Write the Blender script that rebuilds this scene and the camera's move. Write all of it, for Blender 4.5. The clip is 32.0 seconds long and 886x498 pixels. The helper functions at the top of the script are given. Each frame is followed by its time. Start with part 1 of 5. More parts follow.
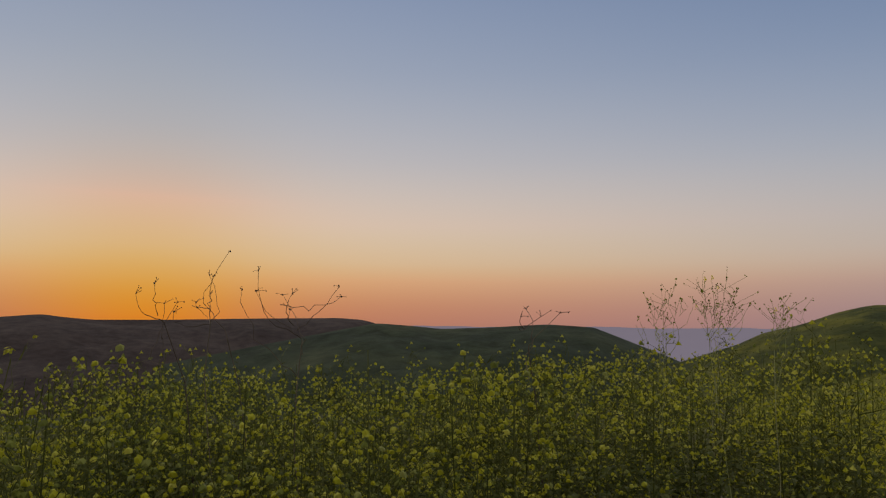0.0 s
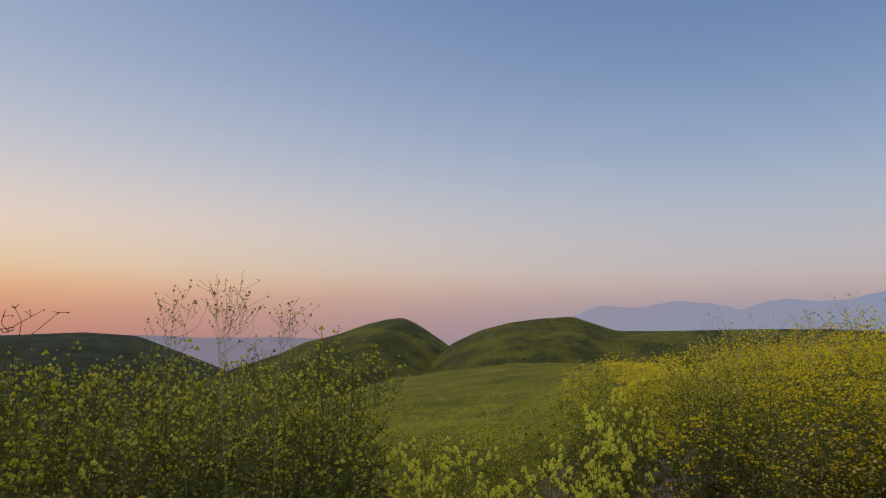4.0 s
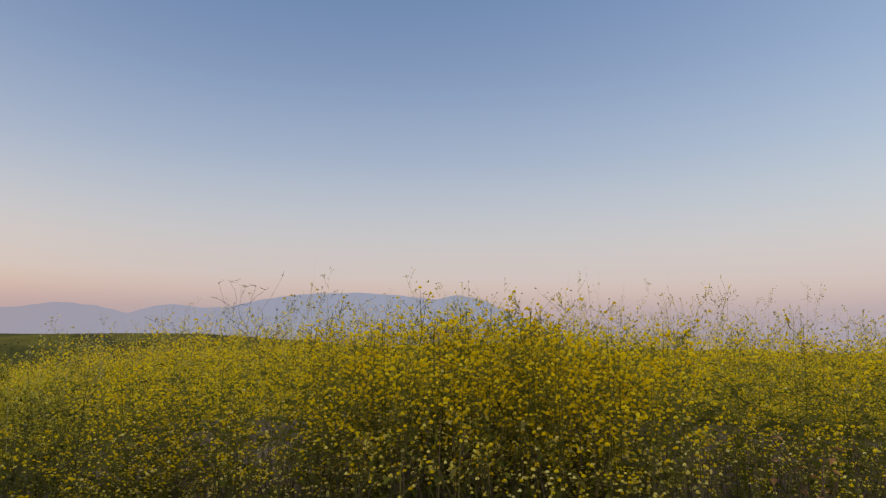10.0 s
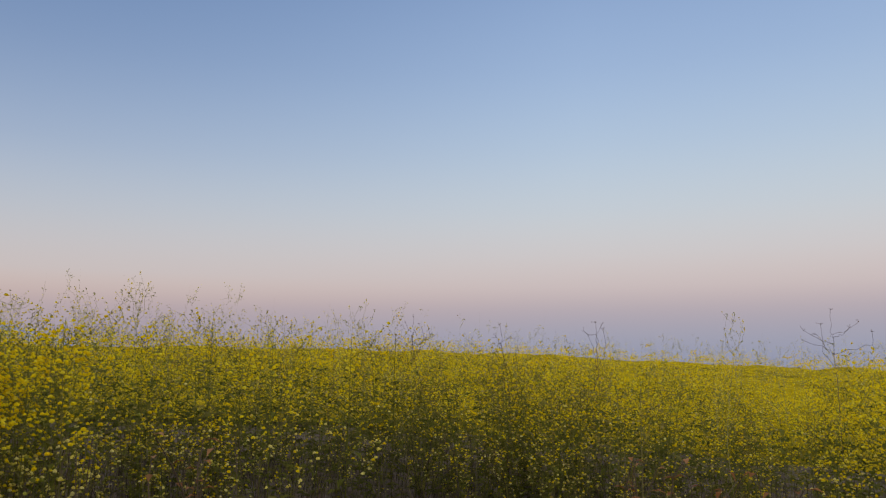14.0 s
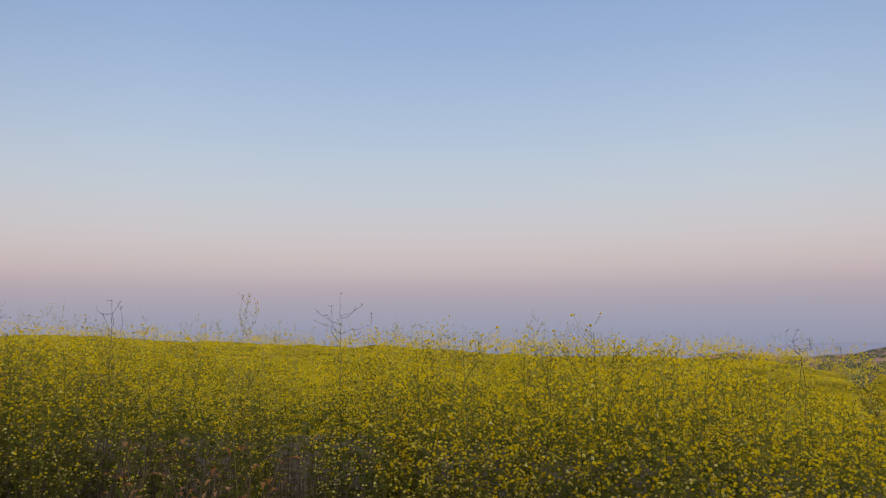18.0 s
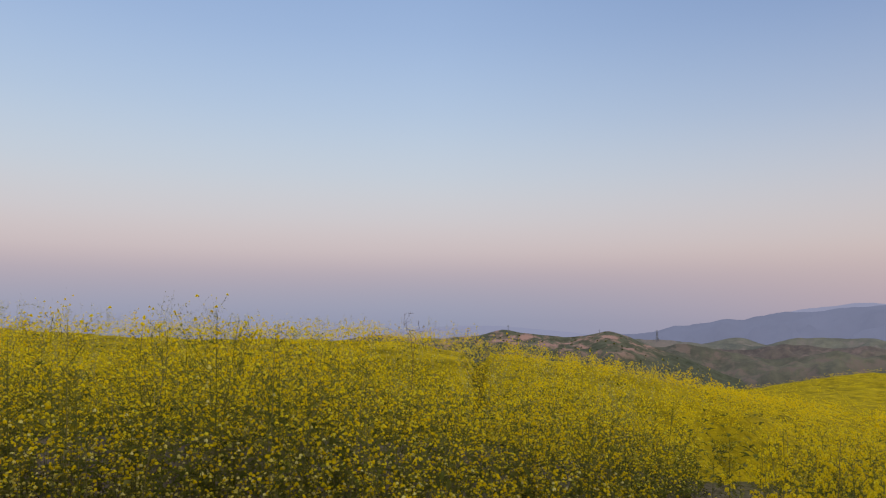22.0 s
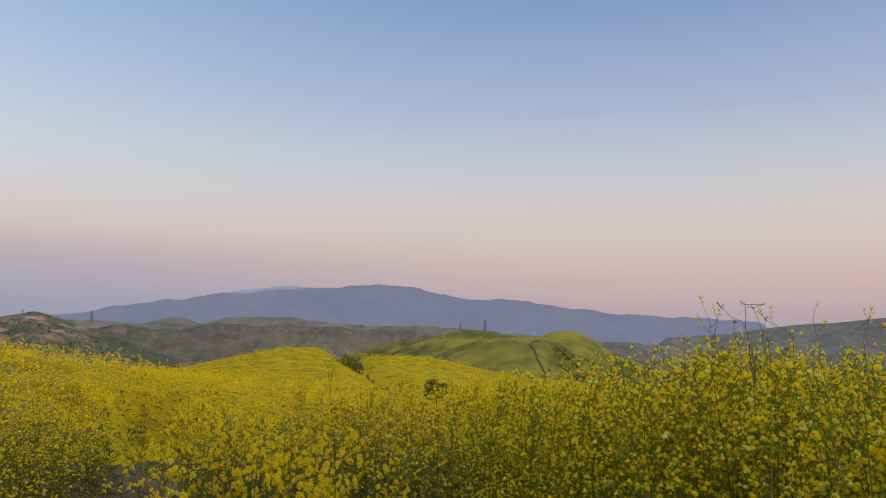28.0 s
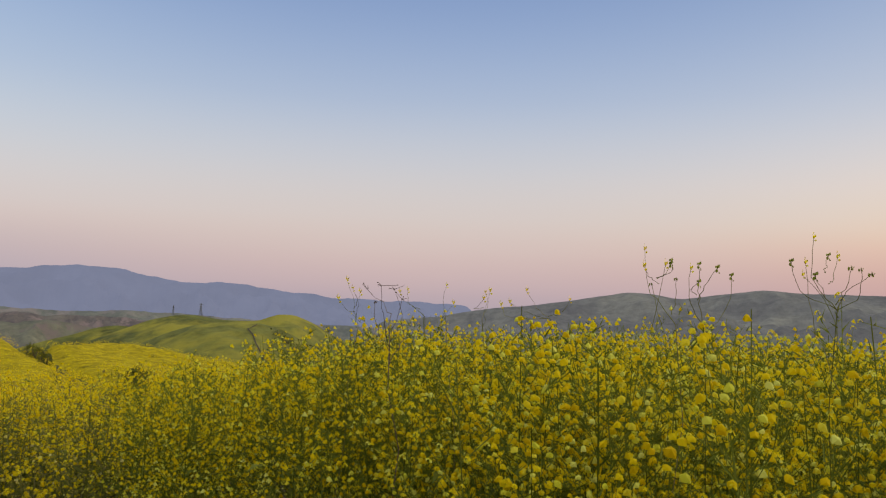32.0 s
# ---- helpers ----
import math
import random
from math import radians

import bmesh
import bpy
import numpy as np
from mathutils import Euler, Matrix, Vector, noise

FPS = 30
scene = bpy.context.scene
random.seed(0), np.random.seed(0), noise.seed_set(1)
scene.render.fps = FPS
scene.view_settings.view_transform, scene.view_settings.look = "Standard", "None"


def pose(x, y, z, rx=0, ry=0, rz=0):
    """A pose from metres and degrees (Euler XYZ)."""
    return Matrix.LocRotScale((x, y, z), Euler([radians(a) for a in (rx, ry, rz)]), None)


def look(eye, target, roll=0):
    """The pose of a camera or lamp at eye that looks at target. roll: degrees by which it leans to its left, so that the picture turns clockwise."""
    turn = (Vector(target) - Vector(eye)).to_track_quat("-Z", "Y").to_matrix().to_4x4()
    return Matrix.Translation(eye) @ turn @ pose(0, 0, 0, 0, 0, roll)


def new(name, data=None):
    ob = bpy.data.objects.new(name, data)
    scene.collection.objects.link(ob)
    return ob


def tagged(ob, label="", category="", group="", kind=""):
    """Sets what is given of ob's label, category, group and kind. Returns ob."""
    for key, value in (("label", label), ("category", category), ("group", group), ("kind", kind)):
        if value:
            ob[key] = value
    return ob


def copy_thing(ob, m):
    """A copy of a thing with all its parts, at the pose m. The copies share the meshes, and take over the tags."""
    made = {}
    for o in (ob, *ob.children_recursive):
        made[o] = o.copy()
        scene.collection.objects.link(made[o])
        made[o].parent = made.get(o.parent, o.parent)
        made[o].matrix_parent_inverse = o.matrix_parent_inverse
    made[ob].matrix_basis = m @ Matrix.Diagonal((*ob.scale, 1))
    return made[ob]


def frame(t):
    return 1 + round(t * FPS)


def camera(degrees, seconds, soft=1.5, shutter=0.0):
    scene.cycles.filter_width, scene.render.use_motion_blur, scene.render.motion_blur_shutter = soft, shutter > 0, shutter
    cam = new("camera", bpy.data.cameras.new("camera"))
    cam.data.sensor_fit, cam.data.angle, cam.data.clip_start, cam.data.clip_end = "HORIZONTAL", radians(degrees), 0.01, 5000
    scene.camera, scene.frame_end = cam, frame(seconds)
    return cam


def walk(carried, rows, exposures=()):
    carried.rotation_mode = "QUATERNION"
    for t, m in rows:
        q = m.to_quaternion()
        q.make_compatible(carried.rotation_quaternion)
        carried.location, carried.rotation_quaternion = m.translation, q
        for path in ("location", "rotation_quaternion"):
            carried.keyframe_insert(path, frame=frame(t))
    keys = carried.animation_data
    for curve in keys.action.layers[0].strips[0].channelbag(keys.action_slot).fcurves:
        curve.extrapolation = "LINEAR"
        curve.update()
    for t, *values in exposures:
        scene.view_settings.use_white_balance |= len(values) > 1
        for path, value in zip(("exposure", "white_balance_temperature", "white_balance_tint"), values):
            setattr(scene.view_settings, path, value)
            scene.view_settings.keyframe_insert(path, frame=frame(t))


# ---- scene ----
cam = camera(63.69, 32.0, soft=1.2)

# seconds, east, north, height of the lens, bearing clockwise from north, tilt up, lean
PATH = [
    (0, 0.041, 0.308, 1.508, 0.000, 6.212, 0.411),
    (0.5, 0.090, 0.325, 1.500, 2.512, 7.191, 0.269),
    (1, 0.105, 0.362, 1.495, 5.914, 7.691, 0.113),
    (1.5, 0.158, 0.379, 1.492, 9.849, 7.660, -0.056),
    (2, 0.159, 0.371, 1.496, 14.230, 7.580, -0.134),
    (2.5, 0.124, 0.377, 1.500, 19.252, 7.314, -0.071),
    (3, 0.139, 0.367, 1.498, 24.469, 7.152, 0.243),
    (3.5, 0.161, 0.345, 1.499, 29.837, 7.157, 0.417),
    (4, 0.155, 0.329, 1.493, 34.782, 7.271, 0.697),
    (4.5, 0.176, 0.298, 1.501, 39.334, 7.359, 0.747),
    (6.5, 0.289, 0.113, 1.500, 55.692, 7.343, 0.978),
    (7, 0.285, 0.111, 1.499, 59.754, 7.260, 0.931),
    (7.5, 0.283, 0.108, 1.495, 63.263, 7.107, 1.087),
    (8, 0.272, 0.111, 1.496, 66.448, 6.860, 1.219),
    (8.5, 0.283, 0.106, 1.495, 69.408, 6.713, 1.142),
    (9, 0.292, 0.105, 1.497, 72.598, 6.848, 0.980),
    (9.5, 0.327, 0.117, 1.502, 76.452, 7.332, 0.749),
    (10, 0.367, 0.115, 1.510, 81.216, 8.134, 0.618),
    (10.5, 0.377, 0.116, 1.511, 87.148, 8.887, 0.465),
    (11, 0.381, 0.041, 1.509, 92.204, 9.256, 0.599),
    (11.5, 0.369, 0.029, 1.505, 98.789, 9.210, 0.809),
    (12, 0.356, -0.028, 1.505, 104.662, 8.812, 0.870),
    (12.5, 0.353, -0.043, 1.517, 110.822, 8.236, 0.857),
    (13, 0.351, -0.116, 1.515, 114.960, 8.109, 0.587),
    (13.5, 0.353, -0.123, 1.514, 118.826, 8.106, 0.239),
    (15.5, 0.195, -0.333, 1.499, 131.706, 8.045, -0.066),
    (16, 0.149, -0.337, 1.490, 136.573, 7.773, -0.094),
    (16.5, 0.164, -0.348, 1.488, 141.811, 7.356, -0.025),
    (17, 0.157, -0.355, 1.495, 146.748, 6.972, -0.065),
    (17.5, 0.141, -0.347, 1.507, 151.341, 6.659, -0.017),
    (18, 0.160, -0.344, 1.510, 155.828, 6.549, -0.205),
    (18.5, 0.131, -0.341, 1.505, 159.439, 6.571, -0.368),
    (19, 0.108, -0.322, 1.505, 162.797, 6.450, -0.416),
    (19.5, 0.097, -0.316, 1.507, 166.263, 6.103, -0.436),
    (20, 0.099, -0.328, 1.506, 169.910, 5.689, -0.349),
    (20.5, 0.090, -0.348, 1.501, 173.559, 5.361, -0.167),
    (21, 0.061, -0.366, 1.499, 176.838, 5.252, -0.031),
    (21.5, 0.010, -0.310, 1.504, 179.814, 5.269, 0.268),
    (22, -0.010, -0.354, 1.502, 182.670, 5.246, 0.338),
    (22.5, -0.073, -0.325, 1.503, 185.524, 5.144, 0.265),
    (23, -0.094, -0.369, 1.500, 188.354, 4.846, 0.106),
    (23.5, -0.102, -0.378, 1.496, 190.968, 4.369, 0.049),
    (24, -0.089, -0.392, 1.501, 193.447, 3.908, 0.147),
    (24.5, -0.063, -0.423, 1.499, 196.381, 3.579, 0.516),
    (26.5, -0.185, -0.347, 1.494, 212.886, 3.912, 1.358),
    (27, -0.171, -0.347, 1.494, 217.192, 4.094, 1.220),
    (27.5, -0.178, -0.340, 1.498, 221.393, 4.155, 1.056),
    (28, -0.168, -0.336, 1.499, 225.333, 4.170, 1.011),
    (28.5, -0.162, -0.322, 1.495, 228.639, 4.162, 0.801),
    (29, -0.172, -0.298, 1.488, 231.426, 4.101, 0.700),
    (29.5, -0.220, -0.270, 1.492, 233.857, 4.034, 0.578),
    (30, -0.254, -0.247, 1.493, 236.278, 3.846, 0.697),
    (30.5, -0.279, -0.227, 1.494, 238.769, 3.613, 0.910),
    (31, -0.302, -0.203, 1.494, 241.503, 3.417, 1.193),
    (31.5, -0.315, -0.184, 1.494, 244.404, 3.326, 1.432),
    (32, -0.320, -0.165, 1.493, 247.362, 3.356, 1.419),
]


def aim(bearing, tilt):
    b, e = radians(bearing), radians(tilt)
    return Vector((math.sin(b) * math.cos(e), math.cos(b) * math.cos(e), math.sin(e)))


walk(cam, [(t, look((x, y, z), Vector((x, y, z)) + aim(b, e), r)) for t, x, y, z, b, e, r in PATH],
     exposures=[(0, -0.5, 6250, 10), (2, -0.42, 6080, 10), (4, -0.22, 6050, 10), (8.5, 0.04, 6850, 11), (11, 0.01, 6500, 10), (13, -0.04, 6400, 10),
                (16, -0.1, 6250, 11.5), (19, -0.08, 6300, 12), (23, -0.03, 6200, 11.5), (27, 0.03, 6300, 9.5), (32, 0.1, 6350, 9)])

# ---- sky and light: the sun has just gone behind the hills ----
SUN_BEARING = -22.5


def lin(r, g, b):
    """Linear colour from 0..255 display values."""
    return tuple((c / 255 / 12.92 if c < 10.3 else ((c / 255 + 0.055) / 1.055) ** 2.4) for c in (r, g, b)) + (1.0,)


def build_world():
    world = bpy.data.worlds.new("dusk_sky")
    scene.world = world
    world.use_nodes = True
    nt = world.node_tree
    nt.nodes.clear()
    N, L = nt.nodes.new, nt.links.new

    def math_node(op, a, b=None, clamp=False):
        n = N("ShaderNodeMath")
        n.operation, n.use_clamp = op, clamp
        for i, v in enumerate((a, b)):
            if v is None:
                continue
            if isinstance(v, (int, float)):
                n.inputs[i].default_value = v
            else:
                L(v, n.inputs[i])
        return n.outputs[0]

    def mix(fac, a, b):
        n = N("ShaderNodeMix")
        n.data_type = "RGBA"
        L(fac, n.inputs[0])
        L(a, n.inputs[6])
        L(b, n.inputs[7])
        return n.outputs[2]

    co = N("ShaderNodeTexCoord")
    sep = N("ShaderNodeSeparateXYZ")
    L(co.outputs["Generated"], sep.inputs[0])
    x, y, z = sep.outputs
    height = math_node("DIVIDE", math_node("ADD", z, 0.1), 0.7, True)

    def ramp(stops):
        n = N("ShaderNodeValToRGB")
        L(height, n.inputs[0])
        r = n.color_ramp
        r.interpolation = "B_SPLINE"
        while len(r.elements) > 1:
            r.elements.remove(r.elements[-1])
        for i, (deg, col) in enumerate(stops):
            pos = (math.sin(radians(deg)) + 0.1) / 0.7
            e = r.elements[0] if i == 0 else r.elements.new(pos)
            e.position, e.color = pos, lin(*col)
        return n.outputs[0]

    core = ramp([(-4, (190, 95, 50)), (-0.5, (350, 140, 40)), (1.5, (390, 164, 46)), (3.5, (368, 186, 82)), (6, (310, 212, 142)),
                 (10, (240, 210, 184)), (15, (206, 205, 206)), (22, (174, 185, 203)), (30, (150, 162, 194)), (60, (85, 110, 155))])
    to_sun = ramp([(-4, (150, 100, 90)), (-0.5, (216, 138, 106)), (1.5, (232, 152, 106)), (3.5, (256, 192, 132)), (5, (266, 216, 162)),
                   (8, (260, 229, 200)), (13, (222, 216, 214)), (20, (182, 192, 210)), (30, (146, 164, 198)), (60, (85, 110, 155))])
    seaward = ramp([(-4, (150, 145, 160)), (-0.5, (186, 164, 168)), (1.5, (200, 175, 172)), (3.2, (206, 184, 177)), (5.8, (210, 196, 188)),
                    (10, (199, 198, 201)), (15, (168, 182, 204)), (22, (133, 155, 194)), (30, (106, 131, 174)), (60, (80, 105, 160))])
    beside = ramp([(-4, (138, 142, 163)), (-0.5, (158, 151, 167)), (1.5, (169, 157, 167)), (3.2, (186, 166, 168)), (4.4, (205, 183, 175)), (5.8, (208, 195, 190)),
                   (10, (192, 197, 203)), (15, (161, 178, 203)), (22, (125, 149, 186)), (30, (102, 130, 172)), (60, (78, 103, 158))])
    away = ramp([(-4, (135, 142, 165)), (-0.5, (154, 157, 176)), (1.2, (164, 163, 178)), (3.2, (184, 171, 177)), (5, (209, 192, 188)),
                 (7.5, (211, 204, 202)), (11, (202, 210, 215)), (16, (182, 201, 221)), (22, (160, 184, 217)), (30, (138, 164, 203)), (60, (90, 118, 170))])
    s = aim(SUN_BEARING, 0)
    flat = math_node("SQRT", math_node("ADD", math_node("ADD", math_node("MULTIPLY", x, x), math_node("MULTIPLY", y, y)), 1e-6))
    c = math_node("DIVIDE", math_node("ADD", math_node("MULTIPLY", x, s.x), math_node("MULTIPLY", y, s.y)), flat)
    near = math_node("POWER", math_node("MAXIMUM", c, 0.0), 2.1, True)
    back = math_node("MULTIPLY", math_node("POWER", math_node("MAXIMUM", math_node("MULTIPLY", c, -1.0), 0.0), 2.4), 1.25, True)
    port = math_node("DIVIDE", math_node("SUBTRACT", math_node("MULTIPLY", y, s.x), math_node("MULTIPLY", x, s.y)), flat)
    port = math_node("POWER", math_node("MAXIMUM", port, 0.0), 1.5, True)
    beside = mix(port, beside, seaward)
    heart = math_node("POWER", math_node("MAXIMUM", c, 0.0), 75.0, True)
    col = mix(back, mix(heart, mix(near, beside, to_sun), core), away)
    bg = N("ShaderNodeBackground")
    L(col, bg.inputs[0])
    bg.inputs[1].default_value = 1.0
    out = N("ShaderNodeOutputWorld")
    L(bg.outputs[0], out.inputs[0])


build_world()

# Added broad lamp for the dusk sky's glow, set higher than the sun stands.
sun_data = bpy.data.lights.new("sun", "SUN")
sun_data.energy, sun_data.angle, sun_data.color = 2.1, radians(165), (0.99, 0.92, 0.77)
sun_lamp = new("sun", sun_data)
sun_lamp.matrix_world = look(aim(SUN_BEARING, 50) * 50, (0, 0, 0))


# ---- materials ----
def material(name, rough=0.8):
    m = bpy.data.materials.new(name)
    m.use_nodes = True
    nt = m.node_tree
    b = nt.nodes["Principled BSDF"]
    b.inputs["Roughness"].default_value = rough
    b.inputs["Specular IOR Level"].default_value = 0.25
    return m, nt, b


def link_ramp(nt, source, stops, interpolation="LINEAR"):
    n = nt.nodes.new("ShaderNodeValToRGB")
    nt.links.new(source, n.inputs[0])
    r = n.color_ramp
    r.interpolation = interpolation
    while len(r.elements) > 1:
        r.elements.remove(r.elements[-1])
    for i, (pos, col) in enumerate(stops):
        e = r.elements[0] if i == 0 else r.elements.new(pos)
        e.position, e.color = pos, (*col, 1)
    return n.outputs[0]


def noise_node(nt, scale, detail=4.0, rough=0.55, coords=None):
    n = nt.nodes.new("ShaderNodeTexNoise")
    n.inputs["Scale"].default_value = scale
    n.inputs["Detail"].default_value = detail
    n.inputs["Roughness"].default_value = rough
    if coords is None:
        g = nt.nodes.new("ShaderNodeNewGeometry")
        coords = g.outputs["Position"]
    nt.links.new(coords, n.inputs["Vector"])
    return n.outputs["Fac"]


def mix_colour(nt, fac, a, b, kind="MIX"):
    n = nt.nodes.new("ShaderNodeMix")
    n.data_type, n.blend_type = "RGBA", kind
    for i, v in ((0, fac), (6, a), (7, b)):
        if isinstance(v, (int, float)):
            n.inputs[i].default_value = v
        elif isinstance(v, tuple):
            n.inputs[i].default_value = (*v, 1)
        else:
            nt.links.new(v, n.inputs[i])
    return n.outputs[2]


def bump(nt, bsdf, height, strength, distance):
    n = nt.nodes.new("ShaderNodeBump")
    n.inputs["Strength"].default_value, n.inputs["Distance"].default_value = strength, distance
    nt.links.new(height, n.inputs["Height"])
    nt.links.new(n.outputs[0], bsdf.inputs["Normal"])


def plant_material(name, stops, thin=0.35, rough=0.6, patch=None):
    """Leaf-like surface: each piece takes its own tone, and some light passes through it."""
    m, nt, b = material(name, rough)
    g = nt.nodes.new("ShaderNodeNewGeometry")
    o = nt.nodes.new("ShaderNodeObjectInfo")
    add = nt.nodes.new("ShaderNodeMath")
    add.operation = "ADD"
    nt.links.new(g.outputs["Random Per Island"], add.inputs[0])
    nt.links.new(o.outputs["Random"], add.inputs[1])
    wrap = nt.nodes.new("ShaderNodeMath")
    wrap.operation = "FRACT"
    nt.links.new(add.outputs[0], wrap.inputs[0])
    col = link_ramp(nt, wrap.outputs[0], stops)
    if patch:
        n = noise_node(nt, 0.35, 3.0)
        f = link_ramp(nt, n, [(0.42, (0, 0, 0)), (0.62, (1, 1, 1))])
        col = mix_colour(nt, f, col, mix_colour(nt, 0.5, col, patch))
    nt.links.new(col, b.inputs["Base Color"])
    b.inputs["Specular IOR Level"].default_value = 0.06
    t = nt.nodes.new("ShaderNodeBsdfTranslucent")
    nt.links.new(col, t.inputs[0])
    mx = nt.nodes.new("ShaderNodeMixShader")
    mx.inputs[0].default_value = thin
    nt.links.new(b.outputs[0], mx.inputs[1])
    nt.links.new(t.outputs[0], mx.inputs[2])
    nt.links.new(mx.outputs[0], nt.nodes["Material Output"].inputs[0])
    return m


PETAL = plant_material("mustard_petal", [(0.0, (0.76, 0.53, 0.002)), (0.35, (0.85, 0.645, 0.003)), (0.75, (0.88, 0.70, 0.006)), (1.0, (0.86, 0.74, 0.05))], 0.48)
PALE = plant_material("pale_petal", [(0.0, (0.58, 0.46, 0.06)), (0.5, (0.75, 0.63, 0.11)), (1.0, (0.80, 0.72, 0.24))], 0.2)
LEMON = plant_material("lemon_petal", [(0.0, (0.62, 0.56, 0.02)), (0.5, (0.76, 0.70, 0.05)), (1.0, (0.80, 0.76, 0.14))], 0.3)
SPENT = plant_material("spent_flower", [(0.0, (0.25, 0.18, 0.04)), (0.5, (0.36, 0.28, 0.06)), (1.0, (0.47, 0.39, 0.12))], 0.2)
# Darker petal copy: shade of plants seen against the sunset is in the colour.
SHADE_PETAL = plant_material("shaded_petal", [(0.0, (0.31, 0.28, 0.010)), (0.5, (0.43, 0.38, 0.016)), (1.0, (0.54, 0.47, 0.06))], 0.15)
BUD = plant_material("green_bud", [(0.0, (0.17, 0.18, 0.02)), (0.6, (0.27, 0.27, 0.03)), (1.0, (0.40, 0.38, 0.07))], 0.2)
LEAF = plant_material("mustard_leaf", [(0.0, (0.075, 0.082, 0.012)), (0.5, (0.125, 0.13, 0.016)), (0.8, (0.17, 0.165, 0.024)), (1.0, (0.23, 0.20, 0.05))], 0.4)
STEM = plant_material("mustard_stem", [(0.0, (0.11, 0.115, 0.016)), (0.5, (0.17, 0.17, 0.026)), (0.8, (0.23, 0.21, 0.05)), (1.0, (0.29, 0.24, 0.10))], 0.3)
TOP_STEM = plant_material("pale_top_stem", [(0.0, (0.26, 0.25, 0.07)), (0.5, (0.36, 0.34, 0.11)), (1.0, (0.42, 0.36, 0.18))], 0.2)
DRY = plant_material("dry_stalk", [(0.0, (0.08, 0.055, 0.035)), (0.5, (0.13, 0.09, 0.055)), (1.0, (0.20, 0.15, 0.09))], 0.05)
RUST = plant_material("withered_leaf", [(0.0, (0.22, 0.09, 0.03)), (0.6, (0.36, 0.16, 0.05)), (1.0, (0.42, 0.24, 0.10))], 0.3)
# Leaf and bud darkened the same way, so that backlit plants look shaded.
SHADE_LEAF = plant_material("shaded_leaf", [(0.0, (0.058, 0.062, 0.013)), (0.5, (0.096, 0.097, 0.018)), (1.0, (0.15, 0.142, 0.036))], 0.2)
SHADE_BUD = plant_material("shaded_bud", [(0.0, (0.12, 0.125, 0.018)), (0.6, (0.19, 0.19, 0.026)), (1.0, (0.30, 0.28, 0.06))], 0.1)
MATS_SHADED = [SHADE_LEAF, SHADE_LEAF, SHADE_PETAL, SHADE_BUD, DRY, SHADE_PETAL, SHADE_PETAL]
# Lighter leaf copy: light that the close bank lacks is put into its colour.
LIT_LEAF = plant_material("lit_leaf", [(0.0, (0.11, 0.13, 0.014)), (0.5, (0.18, 0.20, 0.02)), (1.0, (0.27, 0.28, 0.04))], 0.4)
# lemon petals mixed in here lift the bank's brightness as well
MATS_LIT_BANK = [LIT_LEAF, LIT_LEAF, PETAL, LEMON, DRY, LEMON, LEMON]
MATS_TOP = [TOP_STEM, LEAF, PETAL, BUD, DRY, PALE, PALE]


def ground_material():
    m, nt, b = material("soil_and_grass", 0.95)
    b.inputs["Specular IOR Level"].default_value = 0.03
    fine = noise_node(nt, 9.0, 6.0)
    broad = noise_node(nt, 0.12, 4.0)
    soil = link_ramp(nt, fine, [(0.3, (0.10, 0.075, 0.055)), (0.55, (0.19, 0.145, 0.11)), (0.8, (0.27, 0.21, 0.16))])
    grass = link_ramp(nt, fine, [(0.3, (0.055, 0.052, 0.012)), (0.6, (0.10, 0.088, 0.018)), (0.85, (0.16, 0.13, 0.025))])
    g = nt.nodes.new("ShaderNodeNewGeometry")
    ln = nt.nodes.new("ShaderNodeVectorMath")
    ln.operation = "LENGTH"
    nt.links.new(g.outputs["Position"], ln.inputs[0])
    mp = nt.nodes.new("ShaderNodeMapRange")
    mp.inputs[1].default_value, mp.inputs[2].default_value = 7.0, 12.0
    nt.links.new(ln.outputs["Value"], mp.inputs[0])
    patchy = link_ramp(nt, broad, [(0.4, (0.7, 0.7, 0.7)), (0.6, (1.3, 1.3, 1.3))])
    col = mix_colour(nt, mp.outputs[0], soil, mix_colour(nt, 1.0, grass, patchy, "MULTIPLY"))
    mq = nt.nodes.new("ShaderNodeMapRange")
    mq.inputs[1].default_value, mq.inputs[2].default_value = 45.0, 200.0
    nt.links.new(ln.outputs["Value"], mq.inputs[0])
    pasture = link_ramp(nt, noise_node(nt, 0.006, 5.0), [(0.38, (0.05, 0.05, 0.026)), (0.5, (0.08, 0.078, 0.038)), (0.62, (0.125, 0.115, 0.052))])
    col = mix_colour(nt, mq.outputs[0], col, pasture)
    nt.links.new(col, b.inputs["Base Color"])
    bump(nt, b, fine, 0.6, 0.05)
    return m


